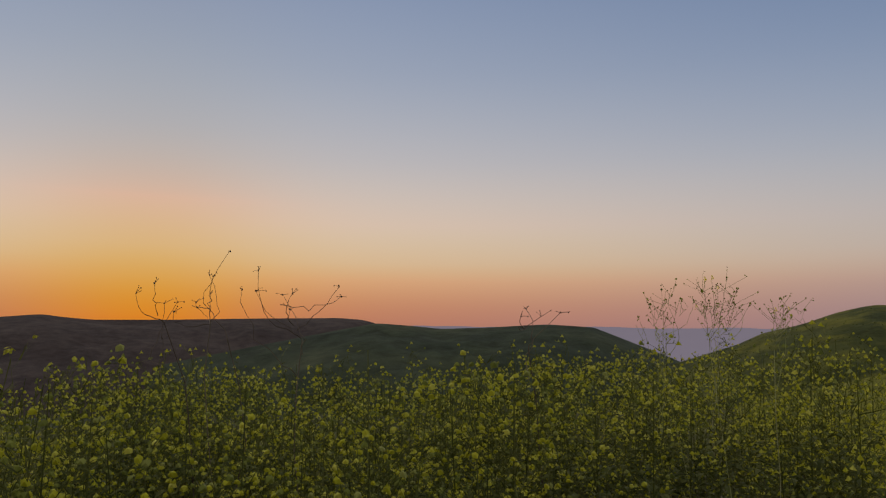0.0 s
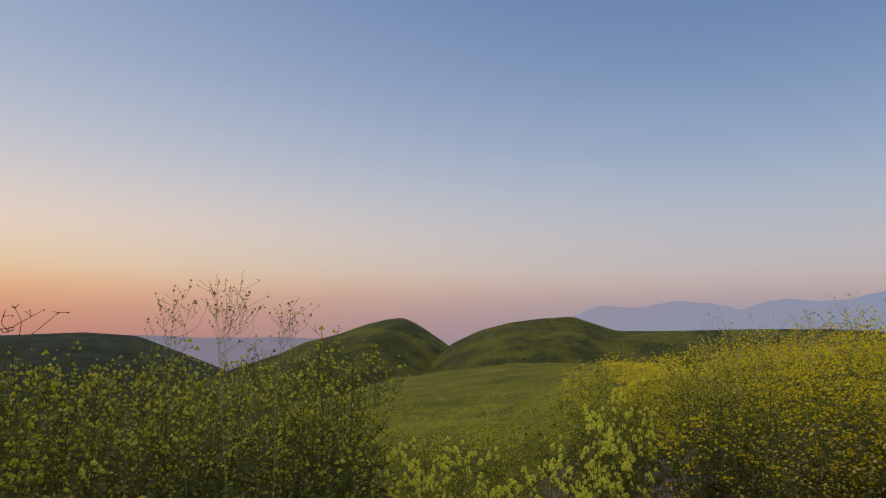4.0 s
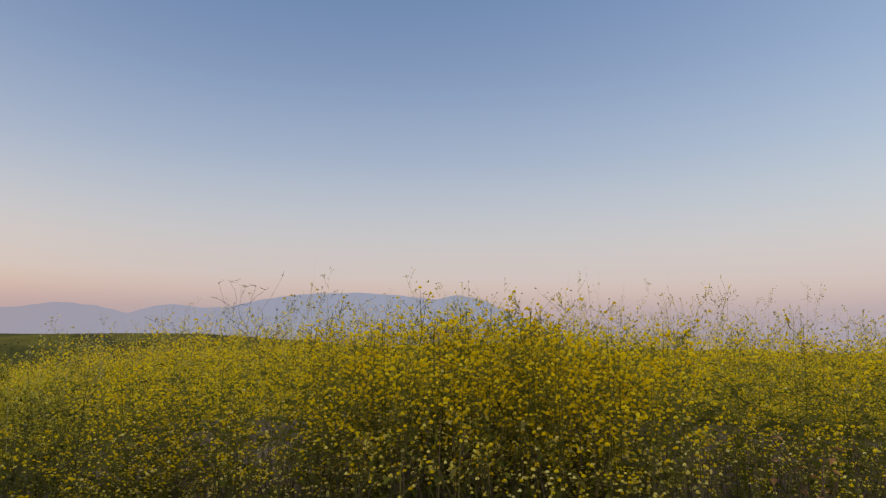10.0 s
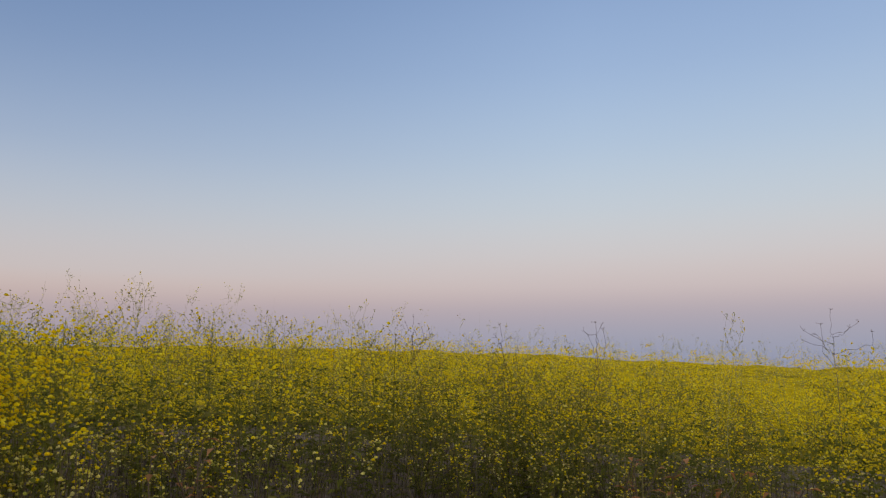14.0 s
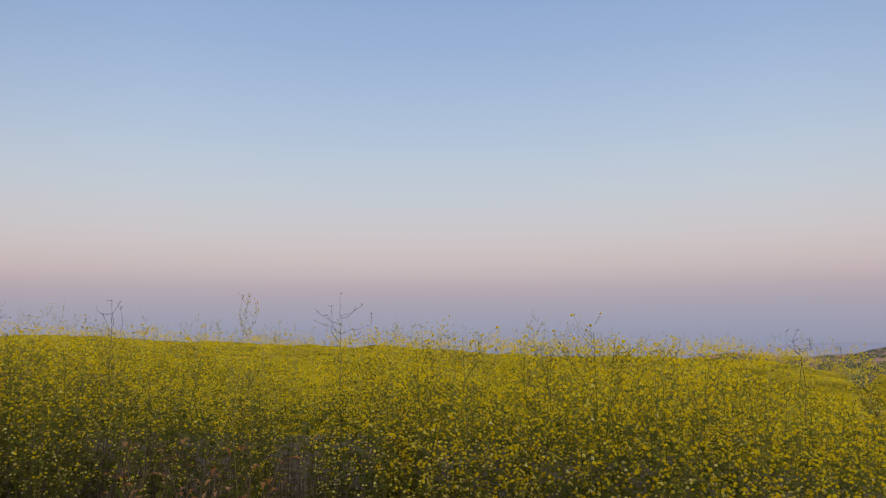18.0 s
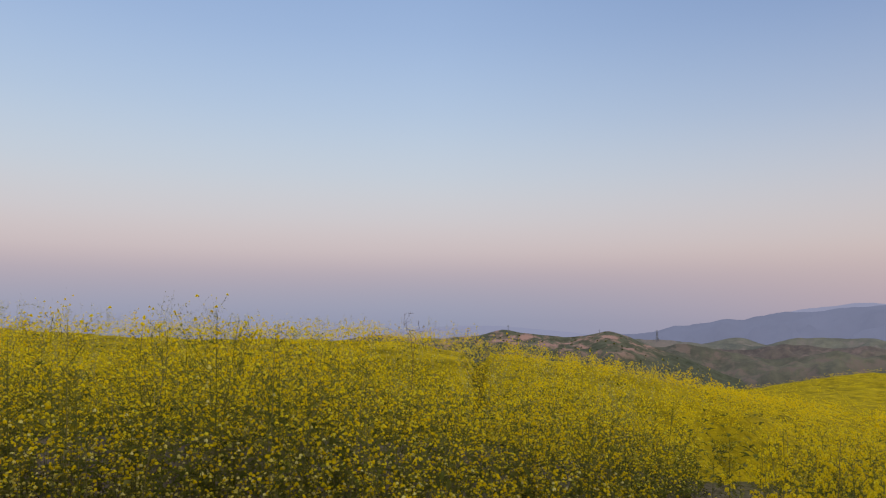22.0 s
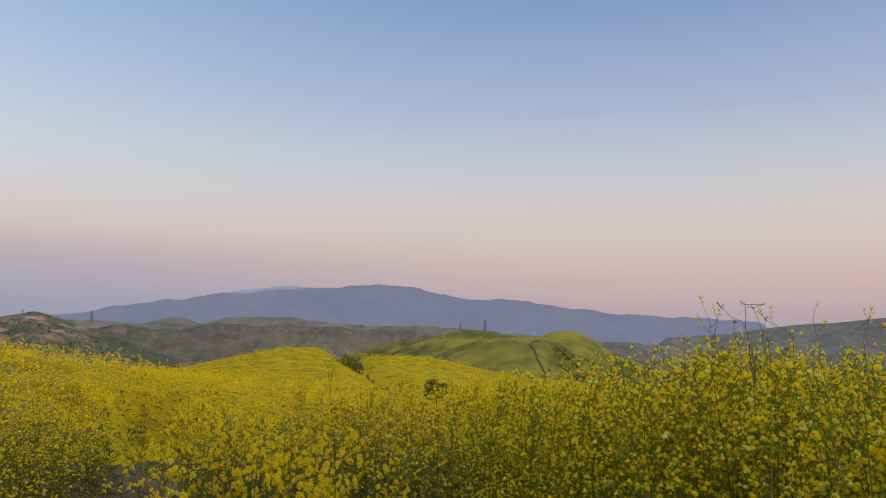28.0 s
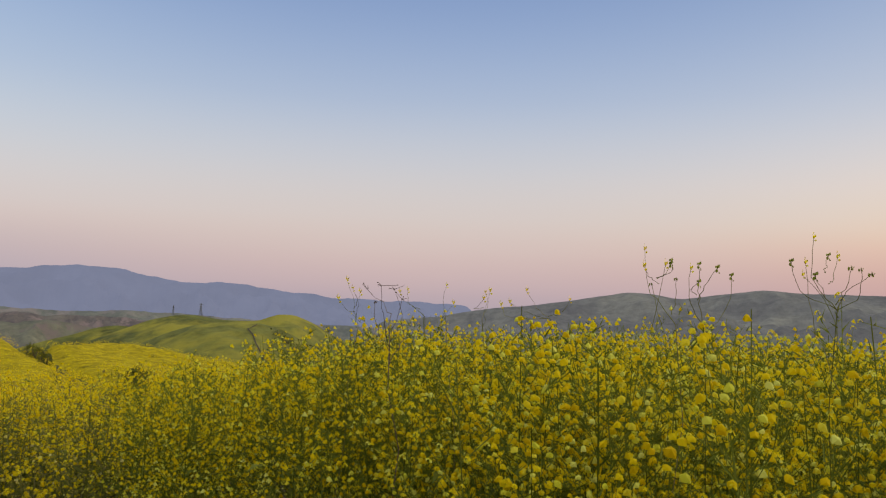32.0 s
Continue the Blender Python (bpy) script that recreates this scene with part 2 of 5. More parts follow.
def hill_material(name, low, mid, high, scale, yellow=None, bare=None, haze_glow=None, relief=1.0, bare_above=None):
    m, nt, b = material(name, 0.95)
    b.inputs["Specular IOR Level"].default_value = 0.05
    fine = noise_node(nt, scale * 9, 6.0, 0.65)
    broad = noise_node(nt, scale, 5.0, 0.6)
    col = link_ramp(nt, broad, [(0.3, low), (0.5, mid), (0.72, high)])
    grain = link_ramp(nt, fine, [(0.3, (0.62, 0.62, 0.62)), (0.7, (1.25, 1.25, 1.25))])
    col = mix_colour(nt, 1.0, col, grain, "MULTIPLY")
    if yellow:
        other = noise_node(nt, scale * 2.3, 4.0, 0.6)
        f = link_ramp(nt, other, [(0.45, (0, 0, 0)), (0.62, (1, 1, 1))])
        col = mix_colour(nt, f, col, yellow)
    if bare:
        other = noise_node(nt, scale * 3.1, 6.0, 0.7)
        f = link_ramp(nt, other, [(0.5, (0, 0, 0)), (0.6, (1, 1, 1))])
        if bare_above:  # the soil lies bare towards the top
            g, xyz, up = nt.nodes.new("ShaderNodeNewGeometry"), nt.nodes.new("ShaderNodeSeparateXYZ"), nt.nodes.new("ShaderNodeMapRange")
            nt.links.new(g.outputs["Position"], xyz.inputs[0])
            nt.links.new(xyz.outputs[2], up.inputs[0])
            up.inputs[1].default_value, up.inputs[2].default_value = bare_above
            f = mix_colour(nt, up.outputs[0], (0.0, 0.0, 0.0), f)
        col = mix_colour(nt, f, col, bare)
    nt.links.new(col, b.inputs["Base Color"])
    if haze_glow:  # far enough to be backdrop: haze painted in as a faint glow
        b.inputs["Emission Color"].default_value = lin(*haze_glow)
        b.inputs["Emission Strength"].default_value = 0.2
    bump(nt, b, fine, 0.7, 0.4 / scale * 0.05 * relief)
    return m


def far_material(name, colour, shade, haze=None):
    """Distant mountains: a backdrop whose haze is painted in as glowing colour."""
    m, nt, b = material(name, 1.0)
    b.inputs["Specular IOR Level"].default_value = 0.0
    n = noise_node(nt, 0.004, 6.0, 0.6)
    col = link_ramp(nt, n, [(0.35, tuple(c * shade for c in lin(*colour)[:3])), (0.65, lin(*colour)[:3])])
    if haze:  # thicker haze is painted in towards the sunset
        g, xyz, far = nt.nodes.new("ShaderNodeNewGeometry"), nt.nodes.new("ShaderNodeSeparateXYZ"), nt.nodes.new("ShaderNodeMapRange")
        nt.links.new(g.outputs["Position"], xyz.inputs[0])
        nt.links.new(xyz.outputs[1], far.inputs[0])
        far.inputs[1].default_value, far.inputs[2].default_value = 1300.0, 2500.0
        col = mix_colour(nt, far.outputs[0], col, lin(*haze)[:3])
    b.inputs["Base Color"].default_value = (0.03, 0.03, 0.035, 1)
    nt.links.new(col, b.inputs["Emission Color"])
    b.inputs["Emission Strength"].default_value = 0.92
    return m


GROUND = ground_material()
FIELD = hill_material("flowering_field", (0.20, 0.155, 0.004), (0.46, 0.335, 0.004), (0.68, 0.49, 0.004), 0.9, relief=8.0)
MEADOW = hill_material("yellow_green_meadow", (0.082, 0.080, 0.006), (0.145, 0.133, 0.007), (0.215, 0.188, 0.008), 0.3, relief=1.2)
GREEN_HILL = hill_material("green_hill", (0.032, 0.036, 0.011), (0.06, 0.062, 0.015), (0.105, 0.095, 0.018), 0.06, yellow=(0.13, 0.115, 0.016))
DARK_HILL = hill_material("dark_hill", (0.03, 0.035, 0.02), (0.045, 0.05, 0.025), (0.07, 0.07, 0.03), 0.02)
TRAIL_HILL = hill_material("grassy_hill", (0.08, 0.085, 0.025), (0.16, 0.155, 0.035), (0.26, 0.23, 0.04), 0.018, yellow=(0.31, 0.26, 0.035))
BROWN_HILL = hill_material("brown_hill", (0.075, 0.085, 0.05), (0.11, 0.115, 0.068), (0.16, 0.145, 0.095), 0.016, bare=(0.42, 0.25, 0.19), bare_above=(-38.0, -26.0))
BACK_HILL = hill_material("scrub_hill", (0.08, 0.08, 0.05), (0.15, 0.14, 0.085), (0.22, 0.20, 0.11), 0.006, bare=(0.21, 0.165, 0.12), haze_glow=(112, 118, 132))
FOLD_HILL = hill_material("spur_grass", (0.07, 0.066, 0.038), (0.115, 0.105, 0.058), (0.19, 0.17, 0.085), 0.009, bare=(0.16, 0.115, 0.08), haze_glow=(104, 106, 112))
SOIL_HILL = hill_material("eroded_soil", (0.085, 0.062, 0.046), (0.125, 0.098, 0.068), (0.19, 0.165, 0.095), 0.011, bare=(0.20, 0.14, 0.105), haze_glow=(110, 108, 118))
EAST_HILL = hill_material("valley_hill", (0.075, 0.07, 0.058), (0.125, 0.118, 0.09), (0.21, 0.195, 0.13), 0.006, haze_glow=(128, 126, 134))
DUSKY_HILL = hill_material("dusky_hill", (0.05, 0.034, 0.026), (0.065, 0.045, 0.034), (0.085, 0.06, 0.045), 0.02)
FIELDS = hill_material("valley_fields", (0.07, 0.073, 0.045), (0.12, 0.12, 0.065), (0.165, 0.155, 0.085), 0.012, yellow=(0.155, 0.155, 0.08), haze_glow=(124, 123, 116))
PATH_SOIL = hill_material("trodden_soil", (0.05, 0.04, 0.03), (0.08, 0.06, 0.045), (0.11, 0.085, 0.06), 0.8)
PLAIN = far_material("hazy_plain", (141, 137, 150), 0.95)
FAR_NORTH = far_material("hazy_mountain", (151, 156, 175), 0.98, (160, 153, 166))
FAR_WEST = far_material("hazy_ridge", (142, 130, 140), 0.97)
FAR_RIDGE = far_material("hazy_pale_ridge", (146, 148, 170), 0.98)
FAR_SOUTH = far_material("hazy_blue_mountain", (120, 124, 146), 0.9)
STEEL = material("galvanised_steel", 0.5)[0]
STEEL.node_tree.nodes["Principled BSDF"].inputs["Base Color"].default_value = (0.19, 0.19, 0.20, 1)


# ---- building helpers ----
def mesh_from(name, verts, faces, mats, index=None, smooth=False):
    """A mesh from arrays of points and of triangles or quads."""
    verts, faces = np.asarray(verts, np.float32), np.asarray(faces, np.int32)
    k = faces.shape[1]
    me = bpy.data.meshes.new(name)
    me.vertices.add(len(verts))
    me.vertices.foreach_set("co", verts.ravel())
    me.loops.add(faces.size)
    me.loops.foreach_set("vertex_index", faces.ravel())
    me.polygons.add(len(faces))
    me.polygons.foreach_set("loop_start", np.arange(0, faces.size, k, dtype=np.int32))
    me.polygons.foreach_set("loop_total", np.full(len(faces), k, np.int32))
    for mt in mats:
        me.materials.append(mt)
    if index is not None:
        me.polygons.foreach_set("material_index", np.asarray(index, np.int32))
    me.polygons.foreach_set("use_smooth", np.full(len(faces), smooth))
    me.update(calc_edges=True)
    me.validate()
    return me


def part(name, me, parent, label=""):
    ob = new(name, me)
    ob.parent = parent
    return tagged(ob, label)


def grid_faces(rows, cols, closed=False):
    i, j = np.meshgrid(np.arange(rows - 1), np.arange(cols if closed else cols - 1), indexing="ij")
    j2 = (j + 1) % cols
    return np.stack([i * cols + j, (i + 1) * cols + j, (i + 1) * cols + j2, i * cols + j2], -1).reshape(-1, 4)


def waves(x, y, scale, seed=0, octaves=4):
    """Smooth pseudo-random relief, about -1 to 1, for whole arrays."""
    rng = np.random.RandomState(seed + 11)
    total, amp, norm = 0.0, 1.0, 0.0
    for o in range(octaves):
        for _ in range(3):
            a, ph = rng.uniform(0, 2 * np.pi), rng.uniform(0, 2 * np.pi, 2)
            k = 2 * np.pi / scale * 2 ** o * rng.uniform(0.8, 1.25)
            u, v = x * np.cos(a) + y * np.sin(a), y * np.cos(a) - x * np.sin(a)
            total = total + amp * np.sin(k * u + ph[0] + 0.9 * np.sin(0.63 * k * v + ph[1]))
            norm += amp
        amp *= 0.5
    return total / norm * 1.6


# ---- the lie of the land ----
# bearing, then the slope in degrees at which the crop's top shows at 3, 6, 12, 25 and 60 m
BEARING = [-40, -20, 0, 12, 26, 31, 40, 46, 60, 80, 100, 120, 140, 160, 180, 200, 212, 222, 235, 250, 265, 285]
SLOPE = {3: [-2.4, -2.0, -1.7, -0.8, -0.2, -7, -7, -5, -1.2, 2.2, 1.7, 0.4, -2.2, -4.6, -5.6, -9, -9, -8, -3.4, -2.2, -2.2, -3.2],
         6: [-6.5, -5.5, -4.2, -3, -2, -7.6, -6.5, -3, 0.9, 2.5, 1.8, 0.5, -1.4, -2.6, -3.4, -6.8, -8, -7.5, -4.6, -5, -6, -7],
         12: [-10, -10, -9, -6, -6, -7.2, -6, -2, 0.9, 1.9, 1.2, 0.3, -0.7, -0.4, -0.8, -4.6, -7.2, -7.2, -7, -8, -9, -9],
         25: [-11, -11, -10, -7, -6, -4.4, -3.6, -2.2, 0.3, 1.1, 1.0, 0.85, 0.0, -0.8, -1.2, -4.2, -6.8, -7, -7.5, -9, -10, -10],
         60: [-9, -9, -8, -6, -4, -2.5, -1.2, -1.2, -1, -1, -1, -1, -2.5, -3, -4, -5.2, -6.2, -6, -6.5, -9, -9, -9]}


def crop(az):
    """How high the crop stands, by bearing; lower on the raised bank behind the trail."""
    return np.interp(az, [40, 58, 145, 170], [1.1, 0.95, 0.95, 1.1])


def land(x, y):
    x, y = np.asarray(x, float), np.asarray(y, float)
    r = np.hypot(x, y)
    az = np.degrees(np.arctan2(x, y))
    rings = [(0.0, 0 * az), (1.3, 0 * az)]
    for rad, el in SLOPE.items():
        e = np.interp(az, BEARING, el, period=360)
        rings.append((rad, 1.5 - crop(az) + rad * np.tan(np.radians(e))))
    rings += [(170, rings[-1][1] * 0.6 - 13), (450, 0 * az - 48), (1500, 0 * az - 120), (4700, 0 * az - 200)]
    z = np.zeros_like(r) + rings[-1][1]
    for (r0, z0), (r1, z1) in zip(rings, rings[1:]):
        s = np.clip((r - r0) / (r1 - r0), 0, 1)
        z = np.where((r >= r0) & (r < r1), z0 + (z1 - z0) * s, z)
    # the flowering knoll that the trail crosses
    d = (az - 213.5 + 180) % 360 - 180
    z = z + 3.8 * np.exp(-(d / 6.8) ** 2 - ((r - 95) / 26) ** 2) * (r > 30) + 2.5 * np.exp(-((d - 10) / 5.5) ** 2 - ((r - 115) / 26) ** 2) * (r > 30)
    z = z - 2.4 * np.exp(-((d - 4.1) / 0.8) ** 2 - ((r - 99) / 13) ** 2)
    z = z + 0.05 * waves(x, y, 3.0, 1, 3) * np.clip((r - 1) / 3, 0, 1) + 0.5 * waves(x, y, 60, 2, 3) * np.clip((r - 40) / 80, 0, 1)
    return z


def polar_sheet(name, radii, az, lift, mats, smooth=True, closed=False):
    rr, aa = np.meshgrid(radii, np.radians(az), indexing="ij")
    x, y = rr * np.sin(aa), rr * np.cos(aa)
    z = lift(x, y, rr, np.degrees(aa))
    v = np.stack([x, y, z], -1).reshape(-1, 3)
    return new(name, mesh_from(name, v, grid_faces(len(radii), len(az), closed), mats, None, smooth))


ground = polar_sheet("ground", np.concatenate([[0.02], np.geomspace(0.4, 2000, 105)]), np.arange(0, 360, 1.0),
                     lambda x, y, r, a: land(x, y), [GROUND], closed=True)
tagged(ground, "bare trail soil among plants, grassy land beyond", "ground", kind="structure")
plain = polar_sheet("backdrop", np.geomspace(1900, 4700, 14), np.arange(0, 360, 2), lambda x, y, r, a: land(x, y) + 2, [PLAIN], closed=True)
tagged(plain, "distant plain lost in evening haze", "plain", kind="structure")


def hill(name, skyline, dist, front, behind, base, mat, label, category="hill", rough=0.0, gully=0.0, step=0.2, seed=0, power=1.0):
    """A hill whose crest shows along the skyline (bearing, elevation) at a distance."""
    az0, az1 = skyline[0][0], skyline[-1][0]
    az = np.arange(az0, az1 + step, step)
    el = np.interp(az, [p[0] for p in skyline], [p[1] for p in skyline])
    w = max(1, int(0.7 / step))
    ker = np.hanning(2 * w + 3)[1:-1]
    el = np.convolve(np.pad(el, w, mode="edge"), ker / ker.sum(), "valid")[: len(az)]
    el = el + rough * waves(az * 10, az * 0, 30, seed, 5)
    radii = dist + np.concatenate([-front * np.linspace(1, 0, 28) ** 1.15, behind * np.linspace(0.06, 1, 10)])
    edge = np.clip(np.minimum(az - az0, az1 - az) / min(3.0, (az1 - az0) / 6), 0, 1)
    top = base + (1.5 + dist * np.tan(np.radians(el)) - base) * (0.5 - 0.5 * np.cos(np.pi * edge))

    def lift(x, y, r, a):
        zc = np.interp(a, az, top)
        s = np.where(r < dist, np.clip((r - dist + front) / front, 0, 1), np.clip(1 - (r - dist) / behind, 0, 1))
        prof = (0.5 - 0.5 * np.cos(np.pi * s)) * 0.6 + 0.4 * s
        b = base
        z = b + (zc - b) * prof ** power
        rel = np.abs(waves(x, y, front * 0.55, seed + 3, 4))
        rel = rel + 0.45 * np.abs(waves(x, y, front * 0.2, seed + 5, 3))
        z = z - gully * rel * (1 - s) ** 0.45 * np.clip(s * 4, 0, 1)
        return z

    tagged(polar_sheet(name, radii, az, lift, [mat]), label, category, kind="structure")
    return lift


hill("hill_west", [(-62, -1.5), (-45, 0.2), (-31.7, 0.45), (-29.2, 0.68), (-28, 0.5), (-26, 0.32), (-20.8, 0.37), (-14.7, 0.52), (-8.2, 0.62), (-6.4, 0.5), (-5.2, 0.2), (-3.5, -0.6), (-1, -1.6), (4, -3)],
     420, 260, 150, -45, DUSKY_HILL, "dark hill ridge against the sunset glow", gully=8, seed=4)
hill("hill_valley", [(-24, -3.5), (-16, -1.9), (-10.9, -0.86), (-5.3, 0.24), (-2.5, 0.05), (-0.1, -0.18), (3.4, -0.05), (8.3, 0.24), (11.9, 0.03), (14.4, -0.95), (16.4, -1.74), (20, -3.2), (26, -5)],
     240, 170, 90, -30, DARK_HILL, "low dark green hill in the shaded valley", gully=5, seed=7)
peak_hill = hill("hill_peak", [(14, -4), (18, -2.6), (22.3, -1.15), (24, -0.3), (26.6, 0.35), (28.8, 1.18), (30.6, 1.62), (31.7, 1.74), (32.9, 1.19), (35.2, -0.35), (37, -1.7), (40, -3.8)],
     150, 75, 50, -10, GREEN_HILL, "steep green hill with a pointed top", gully=1.5, seed=9)
round_hill = hill("hill_round", [(28.5, -4.4), (31.2, -3.27), (32, -2.7), (34.3, -1.25), (35.6, -0.26), (37.8, 0.8), (40, 1.4), (42.3, 1.74), (45, 1.96), (46.7, 1.4), (48.4, 0.85), (52, 0.88), (57.9, 1.05), (63, 1.1), (72, 0.6), (84, -1)],
     130, 62, 60, -8, GREEN_HILL, "rounded green hill with a grassy crest", gully=1.3, seed=12)
brown_hill = hill("hill_brown", [(168, -3.2), (175.5, -1.96), (177.5, -1.66), (179.6, -1.79), (182.9, -1.88), (185.5, -1.65), (187.5, -1.12), (189, -1.41), (192.6, -1.75), (194.4, -1.46), (195.6, -1.15), (197.2, -1.58), (198.5, -2.24), (201.7, -3.32), (204.3, -4.38), (208, -5.5)],
     700, 330, 200, -95, BROWN_HILL, "brown hill with bare reddish slopes", rough=0.05, gully=22, seed=15, step=0.1)
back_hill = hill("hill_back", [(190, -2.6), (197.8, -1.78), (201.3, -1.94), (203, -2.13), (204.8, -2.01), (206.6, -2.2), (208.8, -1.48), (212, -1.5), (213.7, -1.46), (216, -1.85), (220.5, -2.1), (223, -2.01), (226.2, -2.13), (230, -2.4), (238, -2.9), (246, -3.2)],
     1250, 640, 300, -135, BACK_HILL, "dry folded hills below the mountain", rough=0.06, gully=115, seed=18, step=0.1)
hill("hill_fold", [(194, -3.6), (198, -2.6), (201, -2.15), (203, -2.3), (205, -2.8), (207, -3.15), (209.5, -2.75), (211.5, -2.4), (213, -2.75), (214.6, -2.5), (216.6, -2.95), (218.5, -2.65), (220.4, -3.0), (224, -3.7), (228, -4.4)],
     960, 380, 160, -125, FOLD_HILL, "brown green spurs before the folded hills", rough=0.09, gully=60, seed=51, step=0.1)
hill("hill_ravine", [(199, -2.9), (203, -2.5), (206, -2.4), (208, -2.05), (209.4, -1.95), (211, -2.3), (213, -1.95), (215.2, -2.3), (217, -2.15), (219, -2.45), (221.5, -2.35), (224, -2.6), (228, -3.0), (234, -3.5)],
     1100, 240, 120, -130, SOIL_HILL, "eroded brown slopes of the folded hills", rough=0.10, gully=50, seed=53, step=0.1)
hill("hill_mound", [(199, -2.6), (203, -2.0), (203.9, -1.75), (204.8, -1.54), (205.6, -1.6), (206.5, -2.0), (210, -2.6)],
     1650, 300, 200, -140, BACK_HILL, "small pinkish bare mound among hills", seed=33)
hill("hill_spur", [(214, -5.5), (219, -4.02), (220, -3.8), (221.8, -3.22), (223.1, -3.07), (225.3, -3.4), (227.3, -4.2), (231, -5.5)],
     420, 120, 90, -55, TRAIL_HILL, "low shaded grassy spur", gully=6, seed=20)
hill("hill_trail", [(214, -6.3), (220.7, -4.42), (223.1, -3.49), (225.3, -2.66), (227, -2.31), (228.3, -2.27), (230.5, -2.65), (233, -2.7), (234.5, -2.14), (235.8, -2.18), (237.3, -2.8), (239, -3.9), (244, -5.5)],
     370, 190, 110, -50, TRAIL_HILL, "green hill with a smooth rounded crest", gully=9, seed=21)
trail_hill = hill("hill_front", [(217, -6.4), (224.4, -4.58), (226.1, -3.75), (228.3, -3.05), (230.5, -2.78), (233, -2.82), (234, -3.05), (235.8, -3.8), (237.5, -4.7), (242, -6.5)],
     300, 150, 60, -45, TRAIL_HILL, "green and yellow hill crossed by a trail", gully=4, seed=22)
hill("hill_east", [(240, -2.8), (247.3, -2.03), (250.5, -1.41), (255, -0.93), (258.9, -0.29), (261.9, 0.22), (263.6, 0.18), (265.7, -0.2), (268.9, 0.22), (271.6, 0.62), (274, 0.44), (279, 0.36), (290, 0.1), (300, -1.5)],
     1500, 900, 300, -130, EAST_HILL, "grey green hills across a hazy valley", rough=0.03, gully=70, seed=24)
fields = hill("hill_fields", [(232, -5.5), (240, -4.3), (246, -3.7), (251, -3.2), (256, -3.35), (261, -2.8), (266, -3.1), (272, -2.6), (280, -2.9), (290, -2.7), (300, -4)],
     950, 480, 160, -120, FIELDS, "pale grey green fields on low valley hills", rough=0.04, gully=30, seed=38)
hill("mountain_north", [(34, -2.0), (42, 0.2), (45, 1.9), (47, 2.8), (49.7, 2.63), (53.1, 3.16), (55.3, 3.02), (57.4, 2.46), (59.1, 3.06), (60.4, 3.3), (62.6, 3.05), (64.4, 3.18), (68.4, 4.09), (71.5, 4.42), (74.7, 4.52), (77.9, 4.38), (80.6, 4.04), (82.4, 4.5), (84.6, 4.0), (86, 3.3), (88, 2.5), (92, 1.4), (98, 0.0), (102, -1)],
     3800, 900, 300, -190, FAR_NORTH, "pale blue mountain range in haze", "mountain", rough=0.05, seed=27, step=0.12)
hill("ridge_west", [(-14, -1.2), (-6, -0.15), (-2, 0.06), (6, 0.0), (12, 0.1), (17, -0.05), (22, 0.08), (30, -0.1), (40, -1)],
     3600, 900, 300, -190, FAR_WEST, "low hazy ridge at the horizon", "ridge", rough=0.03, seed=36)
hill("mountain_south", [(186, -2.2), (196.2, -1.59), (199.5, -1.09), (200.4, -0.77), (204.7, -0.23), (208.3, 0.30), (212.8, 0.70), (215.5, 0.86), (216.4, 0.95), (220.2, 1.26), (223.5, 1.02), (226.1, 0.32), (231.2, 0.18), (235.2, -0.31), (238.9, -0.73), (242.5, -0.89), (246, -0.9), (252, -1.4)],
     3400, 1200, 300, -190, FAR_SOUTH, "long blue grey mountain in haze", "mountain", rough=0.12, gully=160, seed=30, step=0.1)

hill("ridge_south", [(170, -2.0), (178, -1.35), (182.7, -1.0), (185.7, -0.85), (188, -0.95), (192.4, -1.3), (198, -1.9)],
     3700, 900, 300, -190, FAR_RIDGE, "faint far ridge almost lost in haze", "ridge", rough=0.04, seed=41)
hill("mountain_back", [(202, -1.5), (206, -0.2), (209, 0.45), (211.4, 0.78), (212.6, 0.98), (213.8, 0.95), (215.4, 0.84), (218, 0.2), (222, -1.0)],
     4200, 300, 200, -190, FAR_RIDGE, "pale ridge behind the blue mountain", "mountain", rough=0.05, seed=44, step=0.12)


# ---- mustard plants ----
def tubes(segs, sides=3):
    """Thin tapered rods: rows of start, end and the two radii."""
    verts, faces = [], []
    for p0, p1, r0, r1 in segs:
        p0, p1 = np.array(p0, float), np.array(p1, float)
        d = p1 - p0
        d /= np.linalg.norm(d) + 1e-9
        a = np.cross(d, (0.3, 0.9, 0.2))
        a /= np.linalg.norm(a) + 1e-9
        b = np.cross(d, a)
        k = len(verts)
        for p, r in ((p0, r0), (p1, r1)):
            for i in range(sides):
                t = 2 * np.pi * i / sides
                verts.append(p + r * (np.cos(t) * a + np.sin(t) * b))
        for i in range(sides):
            j = (i + 1) % sides
            faces += [(k + i, k + j, k + sides + j), (k + i, k + sides + j, k + sides + i)]
    return np.array(verts).reshape(-1, 3), np.array(faces, int).reshape(-1, 3)


def rod(points, radii, sides=4):
    """One continuous tapered tube along points."""
    pts = np.array(points, float)
    along = np.gradient(pts, axis=0)
    along /= np.linalg.norm(along, axis=1)[:, None] + 1e-9
    a = np.cross(along, (0.31, 0.9, 0.2))
    a /= np.linalg.norm(a, axis=1)[:, None] + 1e-9
    b = np.cross(along, a)
    t = np.arange(sides) * 2 * np.pi / sides
    v = pts[:, None] + np.array(radii)[:, None, None] * (np.cos(t)[None, :, None] * a[:, None] + np.sin(t)[None, :, None] * b[:, None])
    quads = grid_faces(len(pts), sides, True)
    return v.reshape(-1, 3), np.concatenate([quads[:, :3], quads[:, [0, 2, 3]]])


